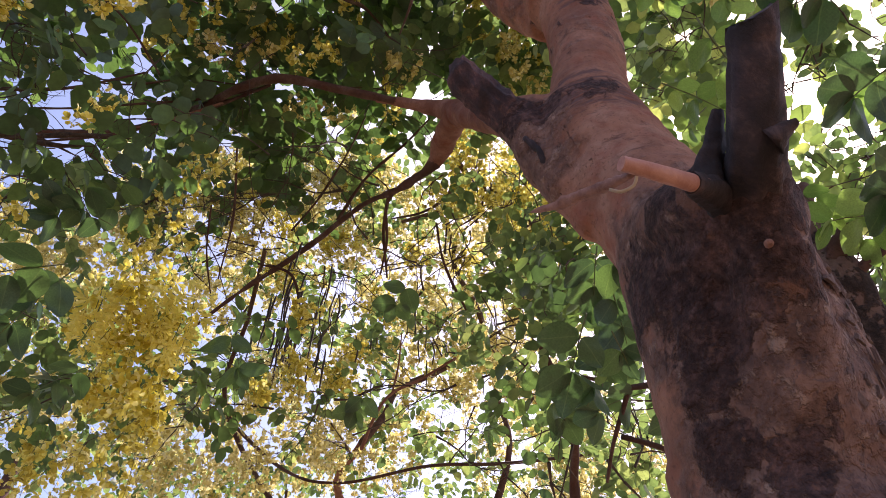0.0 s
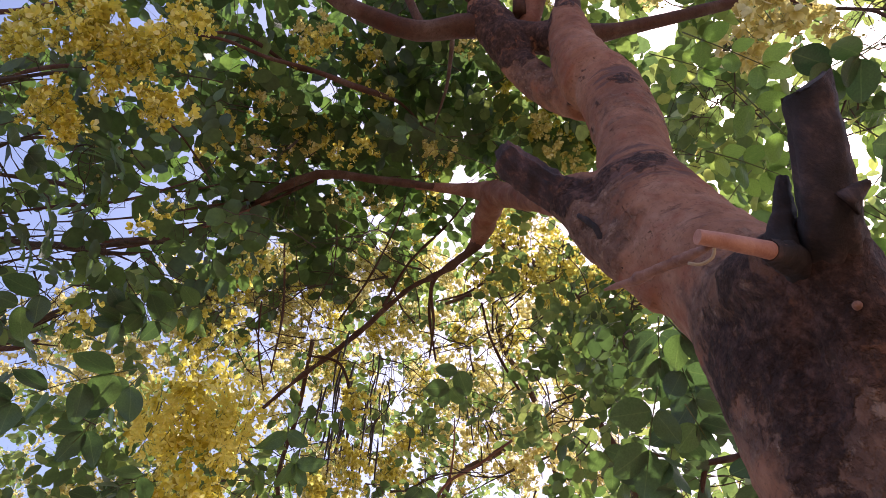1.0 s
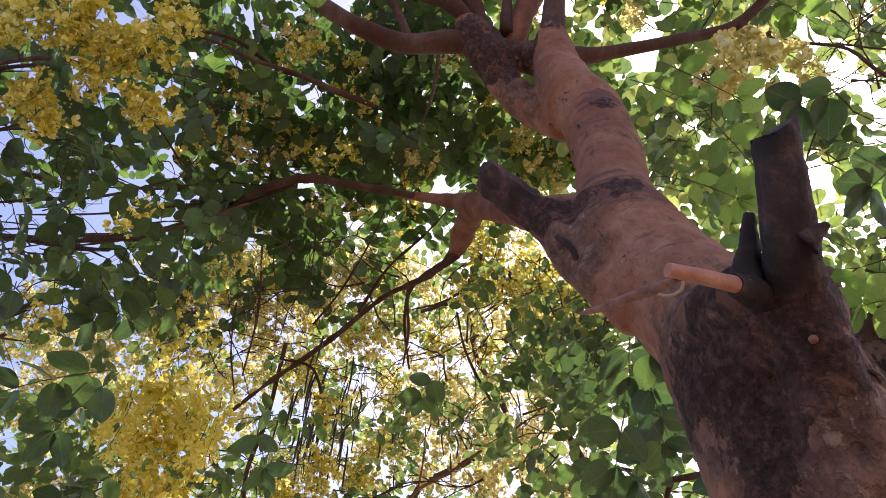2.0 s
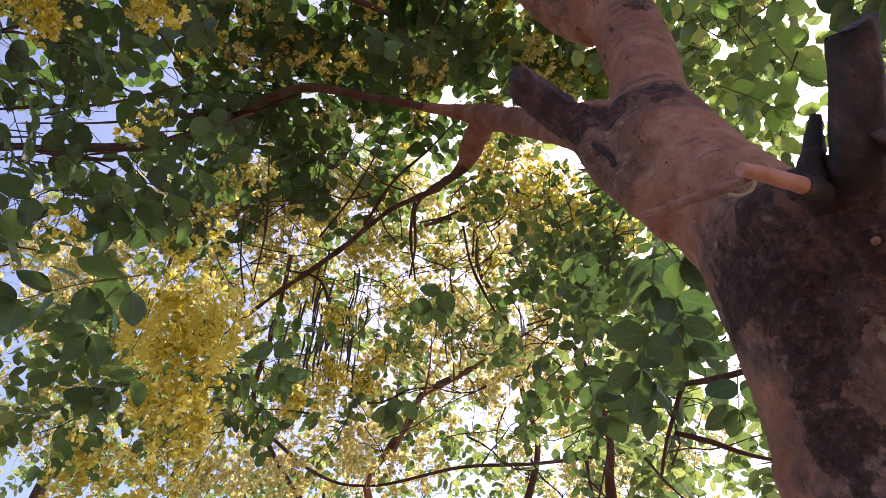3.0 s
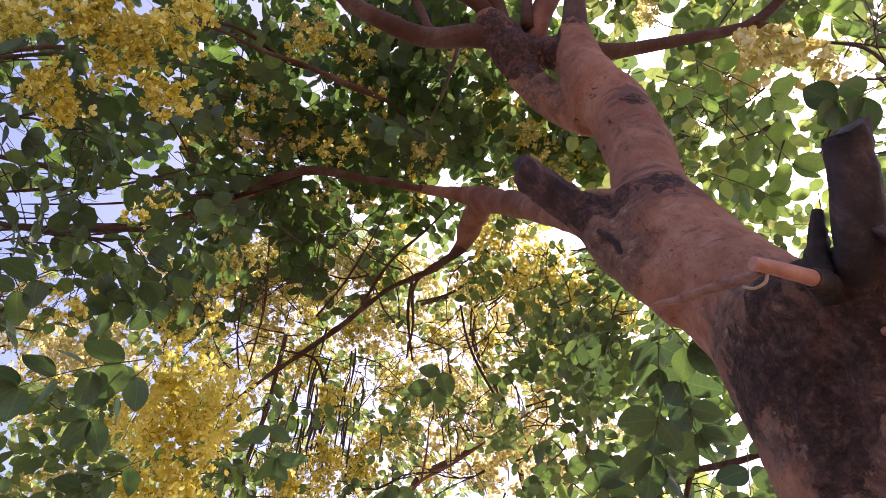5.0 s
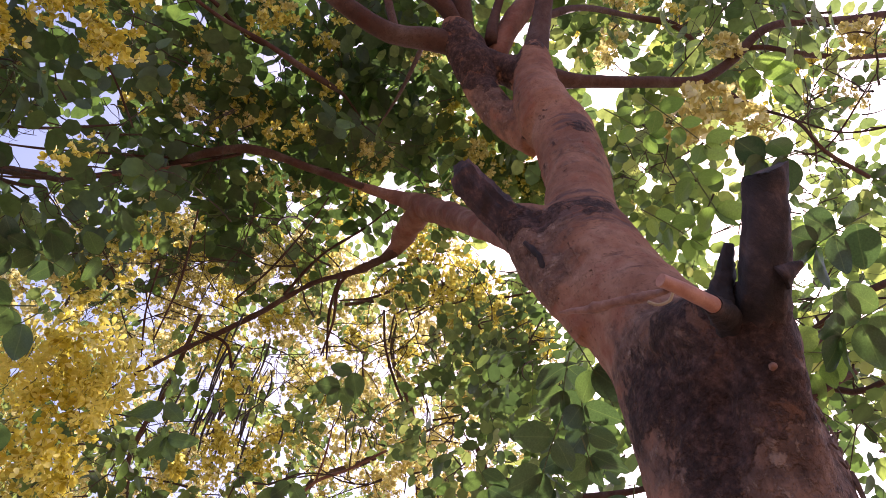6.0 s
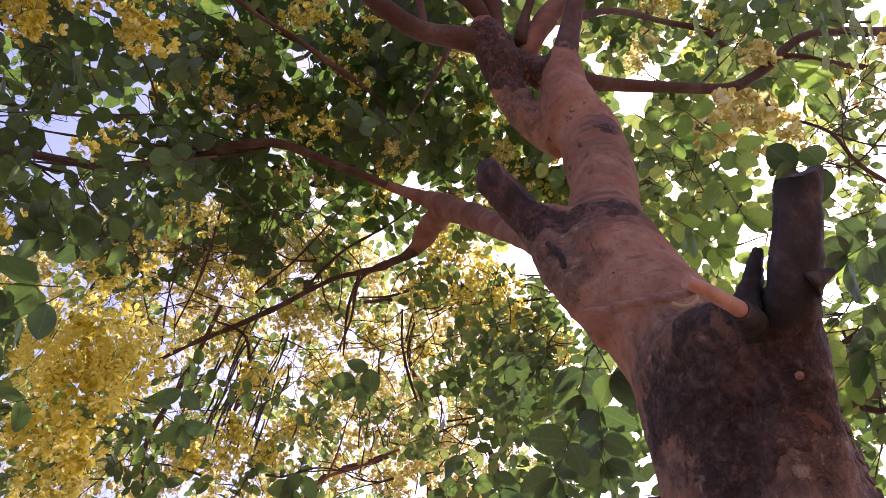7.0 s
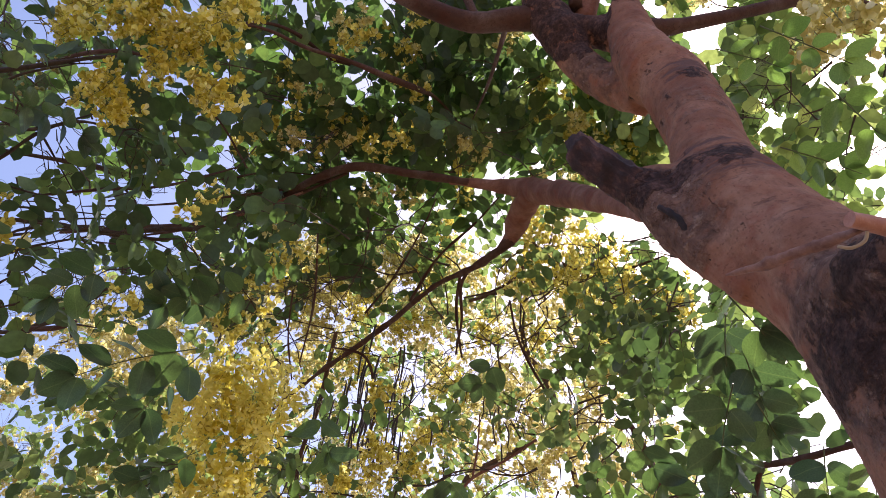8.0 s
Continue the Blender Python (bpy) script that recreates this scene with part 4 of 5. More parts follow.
limb(tree, [(-3.674, 2.752, 4.973, 0.0205), (-3.428, 2.760, 4.984, 0.0205), (-3.282, 2.729, 5.018, 0.0123)])

# ---- trees behind ----
far_tree = thing("flowering_tree", "golden shower tree behind, hung with yellow racemes and seed pods", "tree")
limb(far_tree, [(1.789, 5.334, 8.675, 0.0314), (1.443, 5.335, 8.889, 0.0402), (0.905, 5.248, 9.028, 0.0406), (0.323, 5.068, 9.218, 0.0493), (0.078, 5.437, 8.994, 0.0411), (-0.605, 5.682, 8.935, 0.0249)])
limb(far_tree, [(0.323, 5.068, 9.218, 0.0411), (0.375, 5.490, 9.093, 0.0415), (0.551, 5.797, 8.926, 0.0249)])
limb(far_tree, [(-1.157, 7.902, 6.668, 0.0562), (-0.891, 8.101, 7.284, 0.0514), (-0.719, 8.293, 7.906, 0.0546), (-0.132, 8.401, 8.338, 0.0568), (0.344, 8.275, 8.574, 0.0478)])
limb(far_tree, [(0.2, 8.9, -0.2, 0.2), (0.1, 8.8, 2.5, 0.15), (0.0, 8.7, 4.6, 0.12), (-1.511, 8.676, 6.280, 0.0575), (-1.183, 8.078, 6.782, 0.0534)], "trunk", BARK, sides=14, step=0.15)
limb(far_tree, [(0.0, 8.7, 4.4, 0.09), (0.9, 8.0, 6.4, 0.045), (0.823, 7.871, 7.477, 0.0386), (0.577, 7.097, 8.388, 0.0437), (0.180, 6.361, 8.744, 0.0343), (0.235, 5.714, 9.026, 0.0336), (0.330, 5.142, 9.310, 0.0330)])
limb(far_tree, [(0.0, 8.7, 4.2, 0.09), (-1.6, 7.6, 5.0, 0.04), (-3.085, 7.502, 7.003, 0.0321), (-2.764, 6.518, 7.830, 0.0321), (-2.523, 5.779, 8.450, 0.0321)])

limb(far_tree, [(-3.051, 7.541, 6.841, 0.0278), (-1.978, 7.089, 5.784, 0.0209), (-1.183, 6.667, 5.355, 0.0161), (-0.154, 6.519, 5.479, 0.0193), (0.766, 6.675, 5.609, 0.0198), (2.008, 6.751, 5.806, 0.0170)])

# ---- crown ----
def leaf_clumps(owner, places, base, per_metre, **how):
    for x, y, z, r in places:
        leaf_sprays(owner, (x, y, z), r, r * 0.75, int(base + per_metre * r), **how)


def flower_clumps(owner, places, base, per_metre, **how):
    for x, y, z, r in places:
        racemes(owner, (x, y, z), r, r * 0.7, int(base + per_metre * r), **how)


# dark roof of leaves, its shade put into LEAF's dull green
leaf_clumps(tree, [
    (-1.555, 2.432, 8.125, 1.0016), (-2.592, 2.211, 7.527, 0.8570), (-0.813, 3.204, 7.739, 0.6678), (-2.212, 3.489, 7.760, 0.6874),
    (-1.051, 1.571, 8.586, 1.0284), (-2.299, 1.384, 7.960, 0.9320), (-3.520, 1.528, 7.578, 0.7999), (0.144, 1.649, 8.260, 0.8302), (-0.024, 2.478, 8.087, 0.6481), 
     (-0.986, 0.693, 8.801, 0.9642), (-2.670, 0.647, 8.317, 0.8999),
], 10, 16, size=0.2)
leaf_clumps(tree, [(-3.490, 2.495, 7.028, 0.7249), (-3.288, 3.218, 6.943, 0.5535), (-4.267, 2.138, 7.328, 0.3624), (-4.262, 1.325, 7.487, 0.6749), (-4.169, 0.920, 6.782, 0.6267), (-3.775, 2.812, 5.774, 0.3000)], 4, 9)
leaf_clumps(tree, [(-4.10, 2.32, 5.56, 0.28)], 2, 6, size=0.12)
# leaves round the upper trunk and to its right, light put into a paler green
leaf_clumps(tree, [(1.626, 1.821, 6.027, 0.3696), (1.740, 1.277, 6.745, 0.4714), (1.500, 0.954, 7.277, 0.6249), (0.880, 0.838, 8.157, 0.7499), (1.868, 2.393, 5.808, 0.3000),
                   (0.642, 2.370, 7.655, 0.4981), (0.949, 2.660, 7.632, 0.5892), (0.154, 2.152, 7.654, 0.5713), (0.559, 0.291, 8.355, 0.8195)], 6, 16, size=0.19, material=PALE_LEAF)
leaf_clumps(tree, [(1.509, 5.079, 7.885, 0.5713), (1.419, 3.742, 5.878, 0.3500)], 6, 14, material=PALE_LEAF)
leaf_clumps(tree, [(2.750, 0.954, 7.277, 0.4910), (2.340, 0.555, 7.351, 0.6428), (2.160, 1.507, 6.291, 0.2875)], 4, 12, material=PALE_LEAF)
leaf_clumps(tree, [(2.945, 0.629, 7.225, 0.5303), (2.298, 0.830, 7.148, 0.3857), (2.940, 2.356, 5.578, 0.3696), (3.240, 1.835, 6.276, 0.3428), (3.040, 0.999, 6.288, 0.3428), (2.437, 0.555, 6.837, 0.4017)], 5, 17, size=0.12, material=PALE_LEAF)
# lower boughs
leaf_clumps(young_tree, [(1.142, 3.588, 5.328, 0.3250), (0.974, 4.659, 5.734, 0.3542), (1.323, 4.047, 4.834, 0.3125), (1.423, 4.589, 4.430, 0.3571), (0.982, 5.679, 5.084, 0.4428), (1.639, 5.330, 4.910, 0.2678)], 2, 7, size=0.13, material=PALE_LEAF)
leaf_clumps(tree, [(1.446, 3.080, 4.820, 0.3142), (2.233, 4.322, 4.185, 0.2875), (-3.222, 3.161, 5.686, 0.2785), (-2.189, 4.206, 5.070, 0.1928), (-1.833, 4.517, 5.331, 0.1864), (-0.554, 4.599, 6.307, 0.1532), (-0.813, 5.575, 5.748, 0.2064), (-1.438, 5.592, 5.473, 0.2003), (0.543, 6.942, 6.168, 0.5713)], 2, 8, size=0.14, material=PALE_LEAF)
leaf_clumps(tree, [(1.796, 1.869, 6.079, 0.4017), (2.631, 2.170, 6.071, 0.4178), (3.447, 2.151, 5.790, 0.4017), (3.812, 3.082, 5.430, 0.4178)], 4, 14, material=PALE_LEAF, size=0.13)
leaf_clumps(tree, [(2.499, 2.160, 3.973, 0.3035), (2.515, 1.923, 4.351, 0.2892), (2.319, 1.992, 3.510, 0.2410)], 4, 16, size=0.105)
# young leaves to the right of the trunk
leaf_clumps(tree, [(1.933, 1.374, 4.705, 0.2357), (1.790, 1.587, 3.873, 0.2250), (2.319, 1.331, 4.349, 0.3214), (2.346, 1.906, 3.867, 0.3482), (1.207, 0.995, 4.071, 0.1750), (1.044, 0.955, 4.577, 0.1714), (1.751, 1.332, 3.709, 0.1446)], 2, 13, material=YOUNG_LEAF, size=0.092)
leaf_clumps(tree, [(2.355, 1.346, 4.859, 0.3339), (2.355, 2.276, 4.078, 0.3339), (2.361, 1.868, 4.943, 0.3732), (2.167, 0.621, 5.406, 0.1696), (2.096, 1.596, 3.876, 0.2410), (1.923, 1.952, 3.671, 0.1607), (2.047, 1.861, 3.483, 0.2000)], 2, 12, size=0.105)

# broad leaves that hang nearest under the roof
leaf_clumps(tree, [(-2.13, 1.45, 7.84, 0.49), (-1.87, 1.88, 7.58, 0.47), (-2.24, 2.11, 7.16, 0.46), (-1.52, 1.93, 8.07, 0.50), (-1.05, 1.58, 8.46, 0.51), (-0.72, 2.27, 8.29, 0.51), (-0.21, 1.89, 8.22, 0.50), (-0.11, 2.58, 8.19, 0.45), (-1.11, 2.65, 8.10, 0.45), (-1.79, 2.56, 7.78, 0.44), (-2.31, 2.77, 7.30, 0.42), (-1.84, 3.31, 7.40, 0.44), (-1.40, 3.18, 7.92, 0.39), (-0.64, 3.05, 8.19, 0.33), (-2.48, 3.36, 6.65, 0.29), (0.19, 1.38, 7.93, 0.41), (0.24, 2.05, 7.74, 0.29), (-0.62, 1.24, 7.65, 0.39), (-2.24, 3.65, 7.06, 0.25)], 3, 5, size=0.2)
leaf_clumps(tree, [(-2.19, 1.40, 6.41, 0.34), (-2.17, 1.75, 5.71, 0.27), (-2.31, 1.51, 5.26, 0.25), (-2.37, 1.30, 4.95, 0.19), (-2.47, 1.70, 5.08, 0.21), (-2.35, 2.17, 5.16, 0.21), (-2.24, 2.48, 5.27, 0.22), (-2.63, 1.85, 4.61, 0.24), (-2.68, 0.92, 5.24, 0.21), (-2.32, 1.28, 5.46, 0.17)], 2, 6, size=0.15)
leaf_clumps(tree, [(-2.79, 0.54, 4.80, 0.26), (-2.72, 0.67, 5.08, 0.27), (-2.62, 0.77, 5.37, 0.25), (-3.08, 0.82, 5.29, 0.26), (-2.47, 1.74, 4.18, 0.19), (-3.15, 2.30, 4.20, 0.10), (-2.95, 1.75, 4.49, 0.16), (-2.85, 2.39, 4.42, 0.11), (-3.15, 2.00, 3.94, 0.12), (-2.66, 1.93, 4.89, 0.16)], 2, 5, size=0.14)
leaf_clumps(tree, [(0.62, 1.99, 3.83, 0.13), (0.71, 1.93, 3.56, 0.12), (0.74, 1.75, 3.27, 0.10), (0.73, 2.28, 3.79, 0.14), (0.82, 2.71, 4.91, 0.14), (0.80, 1.84, 3.60, 0.10), (0.74, 3.01, 4.81, 0.16)], 4, 8, size=0.085)
leaf_clumps(tree, [(-1.34, 2.29, 8.20, 0.39), (-0.44, 1.61, 8.29, 0.37), (-1.58, 2.38, 8.12, 0.39), (-2.11, 2.64, 7.55, 0.37), (-0.99, 2.32, 8.46, 0.40), (-1.27, 2.96, 8.05, 0.33), (-2.45, 2.55, 6.64, 0.28), (-0.62, 2.22, 7.03, 0.24), (-0.42, 2.44, 6.94, 0.19), (-2.05, 2.96, 7.53, 0.31), (0.02, 3.13, 8.17, 0.26), (0.15, 2.84, 8.30, 0.33), (-1.86, 1.58, 8.31, 0.39)], 2, 5, size=0.19)
leaf_clumps(tree, [(-3.11, 1.40, 4.81, 0.10), (-2.89, 1.38, 4.99, 0.10), (-3.17, 1.22, 4.83, 0.07)], 2, 2, size=0.085)
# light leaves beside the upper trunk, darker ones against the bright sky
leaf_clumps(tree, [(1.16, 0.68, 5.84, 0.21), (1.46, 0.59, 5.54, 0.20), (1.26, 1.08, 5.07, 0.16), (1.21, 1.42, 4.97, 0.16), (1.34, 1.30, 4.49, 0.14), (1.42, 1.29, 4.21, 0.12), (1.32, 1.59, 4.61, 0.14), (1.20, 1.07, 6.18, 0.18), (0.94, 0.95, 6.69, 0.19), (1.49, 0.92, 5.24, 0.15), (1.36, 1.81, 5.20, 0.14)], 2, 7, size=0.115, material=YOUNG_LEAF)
leaf_clumps(tree, [(1.56, 0.35, 4.86, 0.17), (1.72, 0.31, 4.55, 0.16), (2.01, 0.37, 4.59, 0.15), (2.63, 0.99, 5.77, 0.21), (2.79, 0.95, 5.42, 0.22), (2.68, 1.15, 4.93, 0.21), (2.70, 1.38, 5.36, 0.20), (3.05, 1.51, 6.33, 0.19), (3.17, 0.81, 5.93, 0.22), (1.94, 1.07, 3.95, 0.12), (2.41, 1.48, 5.01, 0.14), (2.45, 1.36, 4.21, 0.14)], 1, 7, size=0.13, material=PALE_LEAF)
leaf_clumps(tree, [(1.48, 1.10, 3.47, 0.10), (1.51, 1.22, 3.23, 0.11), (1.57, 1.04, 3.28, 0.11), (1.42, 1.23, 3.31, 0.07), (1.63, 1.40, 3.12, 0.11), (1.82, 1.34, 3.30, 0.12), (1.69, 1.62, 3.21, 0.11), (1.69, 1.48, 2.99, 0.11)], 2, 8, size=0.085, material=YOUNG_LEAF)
leaf_clumps(tree, [(0.18, 1.25, 7.34, 0.19), (0.57, 1.07, 7.55, 0.17), (0.57, 2.22, 7.66, 0.24), (0.29, 1.73, 7.63, 0.23), (0.92, 0.90, 7.32, 0.19), (1.17, 1.16, 6.80, 0.15)], 2, 5, size=0.15, material=PALE_LEAF)
flower_clumps(tree, [(0.11, 1.15, 7.77, 0.15), (0.64, 1.30, 7.70, 0.13), (0.35, 2.03, 7.53, 0.14), (1.25, 1.01, 7.23, 0.13), (0.66, 2.44, 7.34, 0.15)], 2, 9, flower=0.042, length=0.3, per=16)
# leaves under the trunk
leaf_clumps(tree, [(0.82, 3.27, 5.62, 0.24), (0.64, 3.78, 5.48, 0.22), (0.76, 4.03, 5.20, 0.22), (0.39, 4.22, 5.65, 0.19), (0.49, 4.32, 5.22, 0.21), (0.73, 4.18, 4.70, 0.19), (0.36, 3.71, 7.36, 0.19), (-0.79, 5.41, 5.81, 0.19), (0.96, 3.12, 5.96, 0.20)], 2, 2, size=0.115, material=PALE_LEAF)
leaf_clumps(tree, [(0.90, 3.20, 5.12, 0.22), (1.02, 2.86, 5.10, 0.17), (0.99, 2.69, 4.44, 0.15), (0.92, 3.68, 4.61, 0.18), (-1.42, 3.19, 4.50, 0.10), (-1.68, 3.27, 4.29, 0.10)], 3, 2, size=0.115)
leaf_clumps(tree, [(0.63, 3.16, 5.11, 0.17), (0.51, 3.71, 5.03, 0.17), (0.60, 3.59, 4.53, 0.17), (0.76, 3.08, 4.45, 0.16), (0.52, 3.92, 4.46, 0.16), (0.80, 3.34, 4.13, 0.14), (0.63, 3.71, 4.03, 0.15), (1.04, 2.73, 4.95, 0.15), (1.08, 2.41, 4.38, 0.11), (0.91, 3.11, 5.48, 0.15), (0.35, 4.26, 4.37, 0.16)], 2, 5, size=0.115)
leaf_clumps(tree, [(0.90, 3.63, 7.12, 0.19), (1.17, 3.45, 6.44, 0.18), (1.30, 3.22, 5.79, 0.16), (1.33, 2.95, 5.20, 0.14), (1.19, 3.64, 7.29, 0.16), (0.45, 3.06, 8.42, 0.19), (0.61, 2.90, 8.47, 0.18)], 3, 4, size=0.14)
flower_clumps(tree, [(1.02, 3.93, 7.39, 0.17), (1.43, 3.70, 6.43, 0.15), (0.56, 3.24, 8.32, 0.16), (1.21, 3.91, 6.85, 0.16), (0.78, 3.82, 7.74, 0.17)], 2, 8, flower=0.042, length=0.34, per=16)

# golden bunches: the thick ones overhead, the lowest one, and those to the side
flower_clumps(tree, [(-1.91, 0.71, 4.91, 0.16), (-2.13, 0.67, 5.04, 0.15), (-1.70, 0.74, 5.00, 0.15), (-1.82, 0.84, 4.93, 0.12), (-2.00, 0.63, 5.00, 0.14), (-1.60, 0.68, 5.17, 0.09)], 3, 15, flower=0.034, length=0.28, per=22, material=SUNNY_PETAL)
flower_clumps(tree, [(-2.22, 0.94, 4.79, 0.12), (-2.35, 0.99, 4.82, 0.11), (-2.14, 1.04, 4.69, 0.08), (-1.59, 1.00, 4.64, 0.08), (-1.66, 0.95, 4.74, 0.07), (-2.46, 0.69, 5.07, 0.12), (-2.03, 0.92, 4.91, 0.09)], 2, 16, flower=0.033, length=0.26, per=20, material=SUNNY_PETAL)
flower_clumps(tree, [(-1.85, 2.72, 4.32, 0.21), (-1.90, 2.87, 4.14, 0.23), (-1.72, 2.88, 4.23, 0.19), (-1.96, 2.99, 3.95, 0.21), (-1.85, 3.26, 4.03, 0.20), (-2.13, 2.90, 4.26, 0.16)], 2, 10, flower=0.038, length=0.34, per=24, material=SUNNY_PETAL)
flower_clumps(tree, [(-2.01, 2.74, 5.07, 0.22), (-1.85, 2.65, 5.35, 0.20), (-2.06, 2.78, 4.87, 0.19), (-1.79, 2.60, 5.66, 0.19), (-1.99, 3.05, 5.25, 0.21)], 2, 6, flower=0.034, length=0.4)
flower_clumps(tree, [(-1.81, 1.51, 4.43, 0.07), (-1.73, 1.49, 4.48, 0.05), (-1.95, 1.70, 3.80, 0.09), (-2.06, 1.68, 3.88, 0.07)], 1, 9, flower=0.027, length=0.22, per=14)
flower_clumps(tree, [(-2.28, 3.40, 3.65, 0.23), (-2.08, 3.56, 3.60, 0.18), (-2.55, 3.49, 3.63, 0.21), (-2.13, 3.83, 3.96, 0.18), (-2.39, 3.69, 4.33, 0.21), (-2.18, 3.87, 4.26, 0.19)], 2, 7, flower=0.036, length=0.38)
flower_clumps(tree, [(-3.33, 1.83, 4.37, 0.16), (-3.37, 1.95, 4.24, 0.12), (-3.18, 2.17, 3.93, 0.09), (-2.54, 0.69, 5.31, 0.11), (-3.13, 1.70, 4.64, 0.09)], 2, 13, flower=0.045, length=0.34)
flower_clumps(tree, [(1.19, 0.68, 4.06, 0.10), (1.09, 0.79, 4.19, 0.09), (1.25, 0.70, 4.01, 0.07), (1.20, 0.66, 4.29, 0.07), (1.17, 0.84, 5.81, 0.10), (1.47, 0.54, 4.88, 0.09), (2.18, 0.46, 4.95, 0.13), (2.70, 0.85, 5.51, 0.12), (1.28, 0.62, 6.24, 0.11)], 2, 12, flower=0.034, length=0.24, per=16, material=PALE_PETAL)
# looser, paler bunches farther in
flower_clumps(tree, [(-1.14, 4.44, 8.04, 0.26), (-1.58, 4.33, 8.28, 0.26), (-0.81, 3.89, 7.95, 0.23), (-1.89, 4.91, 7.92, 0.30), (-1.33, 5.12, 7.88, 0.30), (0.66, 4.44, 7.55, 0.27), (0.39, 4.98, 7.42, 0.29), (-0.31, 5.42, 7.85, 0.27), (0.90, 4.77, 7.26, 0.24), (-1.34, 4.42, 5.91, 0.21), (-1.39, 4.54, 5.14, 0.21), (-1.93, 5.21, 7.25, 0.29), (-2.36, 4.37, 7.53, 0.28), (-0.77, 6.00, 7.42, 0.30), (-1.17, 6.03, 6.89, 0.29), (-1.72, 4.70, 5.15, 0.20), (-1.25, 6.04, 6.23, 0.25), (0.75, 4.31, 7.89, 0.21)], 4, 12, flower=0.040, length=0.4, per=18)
flower_clumps(tree, [(-1.51, 2.92, 7.23, 0.19), (-1.06, 2.99, 7.28, 0.18), (-2.14, 2.89, 6.59, 0.19), (-0.86, 1.65, 7.63, 0.15), (-1.37, 1.32, 7.22, 0.18), (-1.47, 2.20, 6.91, 0.13), (-0.42, 2.35, 6.99, 0.09), (-0.29, 2.42, 6.96, 0.07), (0.74, 2.44, 6.87, 0.18), (0.56, 2.21, 7.00, 0.16), (0.91, 2.55, 6.78, 0.16), (0.14, 2.85, 6.96, 0.14), (-1.73, 1.79, 6.99, 0.13), (-1.94, 2.14, 6.80, 0.13), (0.05, 1.48, 7.29, 0.13), (0.40, 1.43, 7.28, 0.13), (1.65, 2.01, 6.25, 0.12), (1.73, 2.16, 6.15, 0.11), (1.39, 1.08, 6.64, 0.13)], 2, 9, flower=0.037, length=0.32, per=16, material=PALE_PETAL)
# thin bloom among the roof
flower_clumps(tree, [(-1.345, 1.334, 7.128, 0.4499), (-1.366, 2.198, 6.860, 0.4660), (-2.036, 2.131, 6.866, 0.4660), (-0.553, 2.362, 7.037, 0.4821), (-0.790, 1.670, 7.193, 0.5178), (0.795, 2.614, 7.420, 0.3428), (-2.100, 0.867, 7.359, 0.5999), (0.569, 2.269, 7.565, 0.3999), (-1.768, 2.062, 7.152, 0.5696), (1.772, 0.782, 6.510, 0.5142), (2.724, 0.883, 6.146, 0.3696)], 1, 8, per=18)
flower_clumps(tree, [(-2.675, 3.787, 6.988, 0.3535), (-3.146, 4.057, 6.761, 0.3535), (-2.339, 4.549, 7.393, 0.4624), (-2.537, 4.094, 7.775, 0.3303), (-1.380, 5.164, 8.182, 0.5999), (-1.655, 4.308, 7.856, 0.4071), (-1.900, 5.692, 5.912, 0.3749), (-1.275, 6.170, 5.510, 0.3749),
                     (-2.275, 6.362, 5.350, 0.4374), (-2.592, 5.453, 4.807, 0.3214), (-1.142, 4.262, 8.156, 0.3482), (0.914, 2.842, 7.757, 0.4856), (0.716, 6.300, 8.991, 0.6856)], 4, 24, per=18, fine=False, material=PALE_PETAL)
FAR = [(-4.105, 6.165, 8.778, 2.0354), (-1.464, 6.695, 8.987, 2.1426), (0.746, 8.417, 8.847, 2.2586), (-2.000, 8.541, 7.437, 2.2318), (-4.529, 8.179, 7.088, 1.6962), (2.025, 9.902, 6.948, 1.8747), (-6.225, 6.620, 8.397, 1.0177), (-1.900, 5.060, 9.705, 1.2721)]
# distant bloom, its haze put into the paler petals
flower_clumps(far_tree, FAR, 8, 44, per=16, fine=False, flower=0.06, length=0.5, material=PALE_PETAL)
flower_clumps(tree, [(0.269, 2.992, 6.484, 0.2589), (0.517, 3.355, 6.287, 0.3107), (0.083, 3.498, 6.415, 0.3214), (0.741, 3.500, 5.984, 0.3000)], 4, 34, flower=0.03, length=0.32, per=18)
leaf_clumps(tree, [(0.297, 3.075, 6.322, 0.3562), (0.609, 3.313, 6.085, 0.3500)], 2, 5, size=0.105, material=PALE_LEAF)
leaf_clumps(tree, [(0.514, 2.649, 5.702, 0.2678), (0.761, 2.655, 5.462, 0.2742), (0.960, 2.789, 5.139, 0.2628), (0.660, 2.990, 5.483, 0.2857), (1.081, 2.867, 4.852, 0.2200), (0.277, 2.980, 5.962, 0.2410), (0.942, 3.353, 5.490, 0.2971)], 1, 5, size=0.12, material=PALE_LEAF)
flower_clumps(tree, [(0.631, 2.877, 5.794, 0.2321), (0.906, 2.959, 5.505, 0.2232), (1.071, 3.023, 5.228, 0.1885)], 3, 24, flower=0.028, length=0.3, per=18)
bare_twigs(tree, [(0.370, 3.202, 6.137, 0.5499), (0.865, 2.766, 5.391, 0.3857)], 9, 0.8, 0.007)
leaf_clumps(far_tree, [c for k, c in enumerate(FAR) if k not in (2, 5)], 8, 26, material=PALE_LEAF)
leaf_clumps(tree, [(1.198, 2.438, 7.508, 0.3428), (1.285, 2.562, 7.715, 0.3428)], 8, 40, material=PALE_LEAF)
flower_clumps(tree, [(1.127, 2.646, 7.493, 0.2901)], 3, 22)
leaf_clumps(far_tree, [FAR[2], FAR[5]], 10, 22, material=PALE_LEAF)
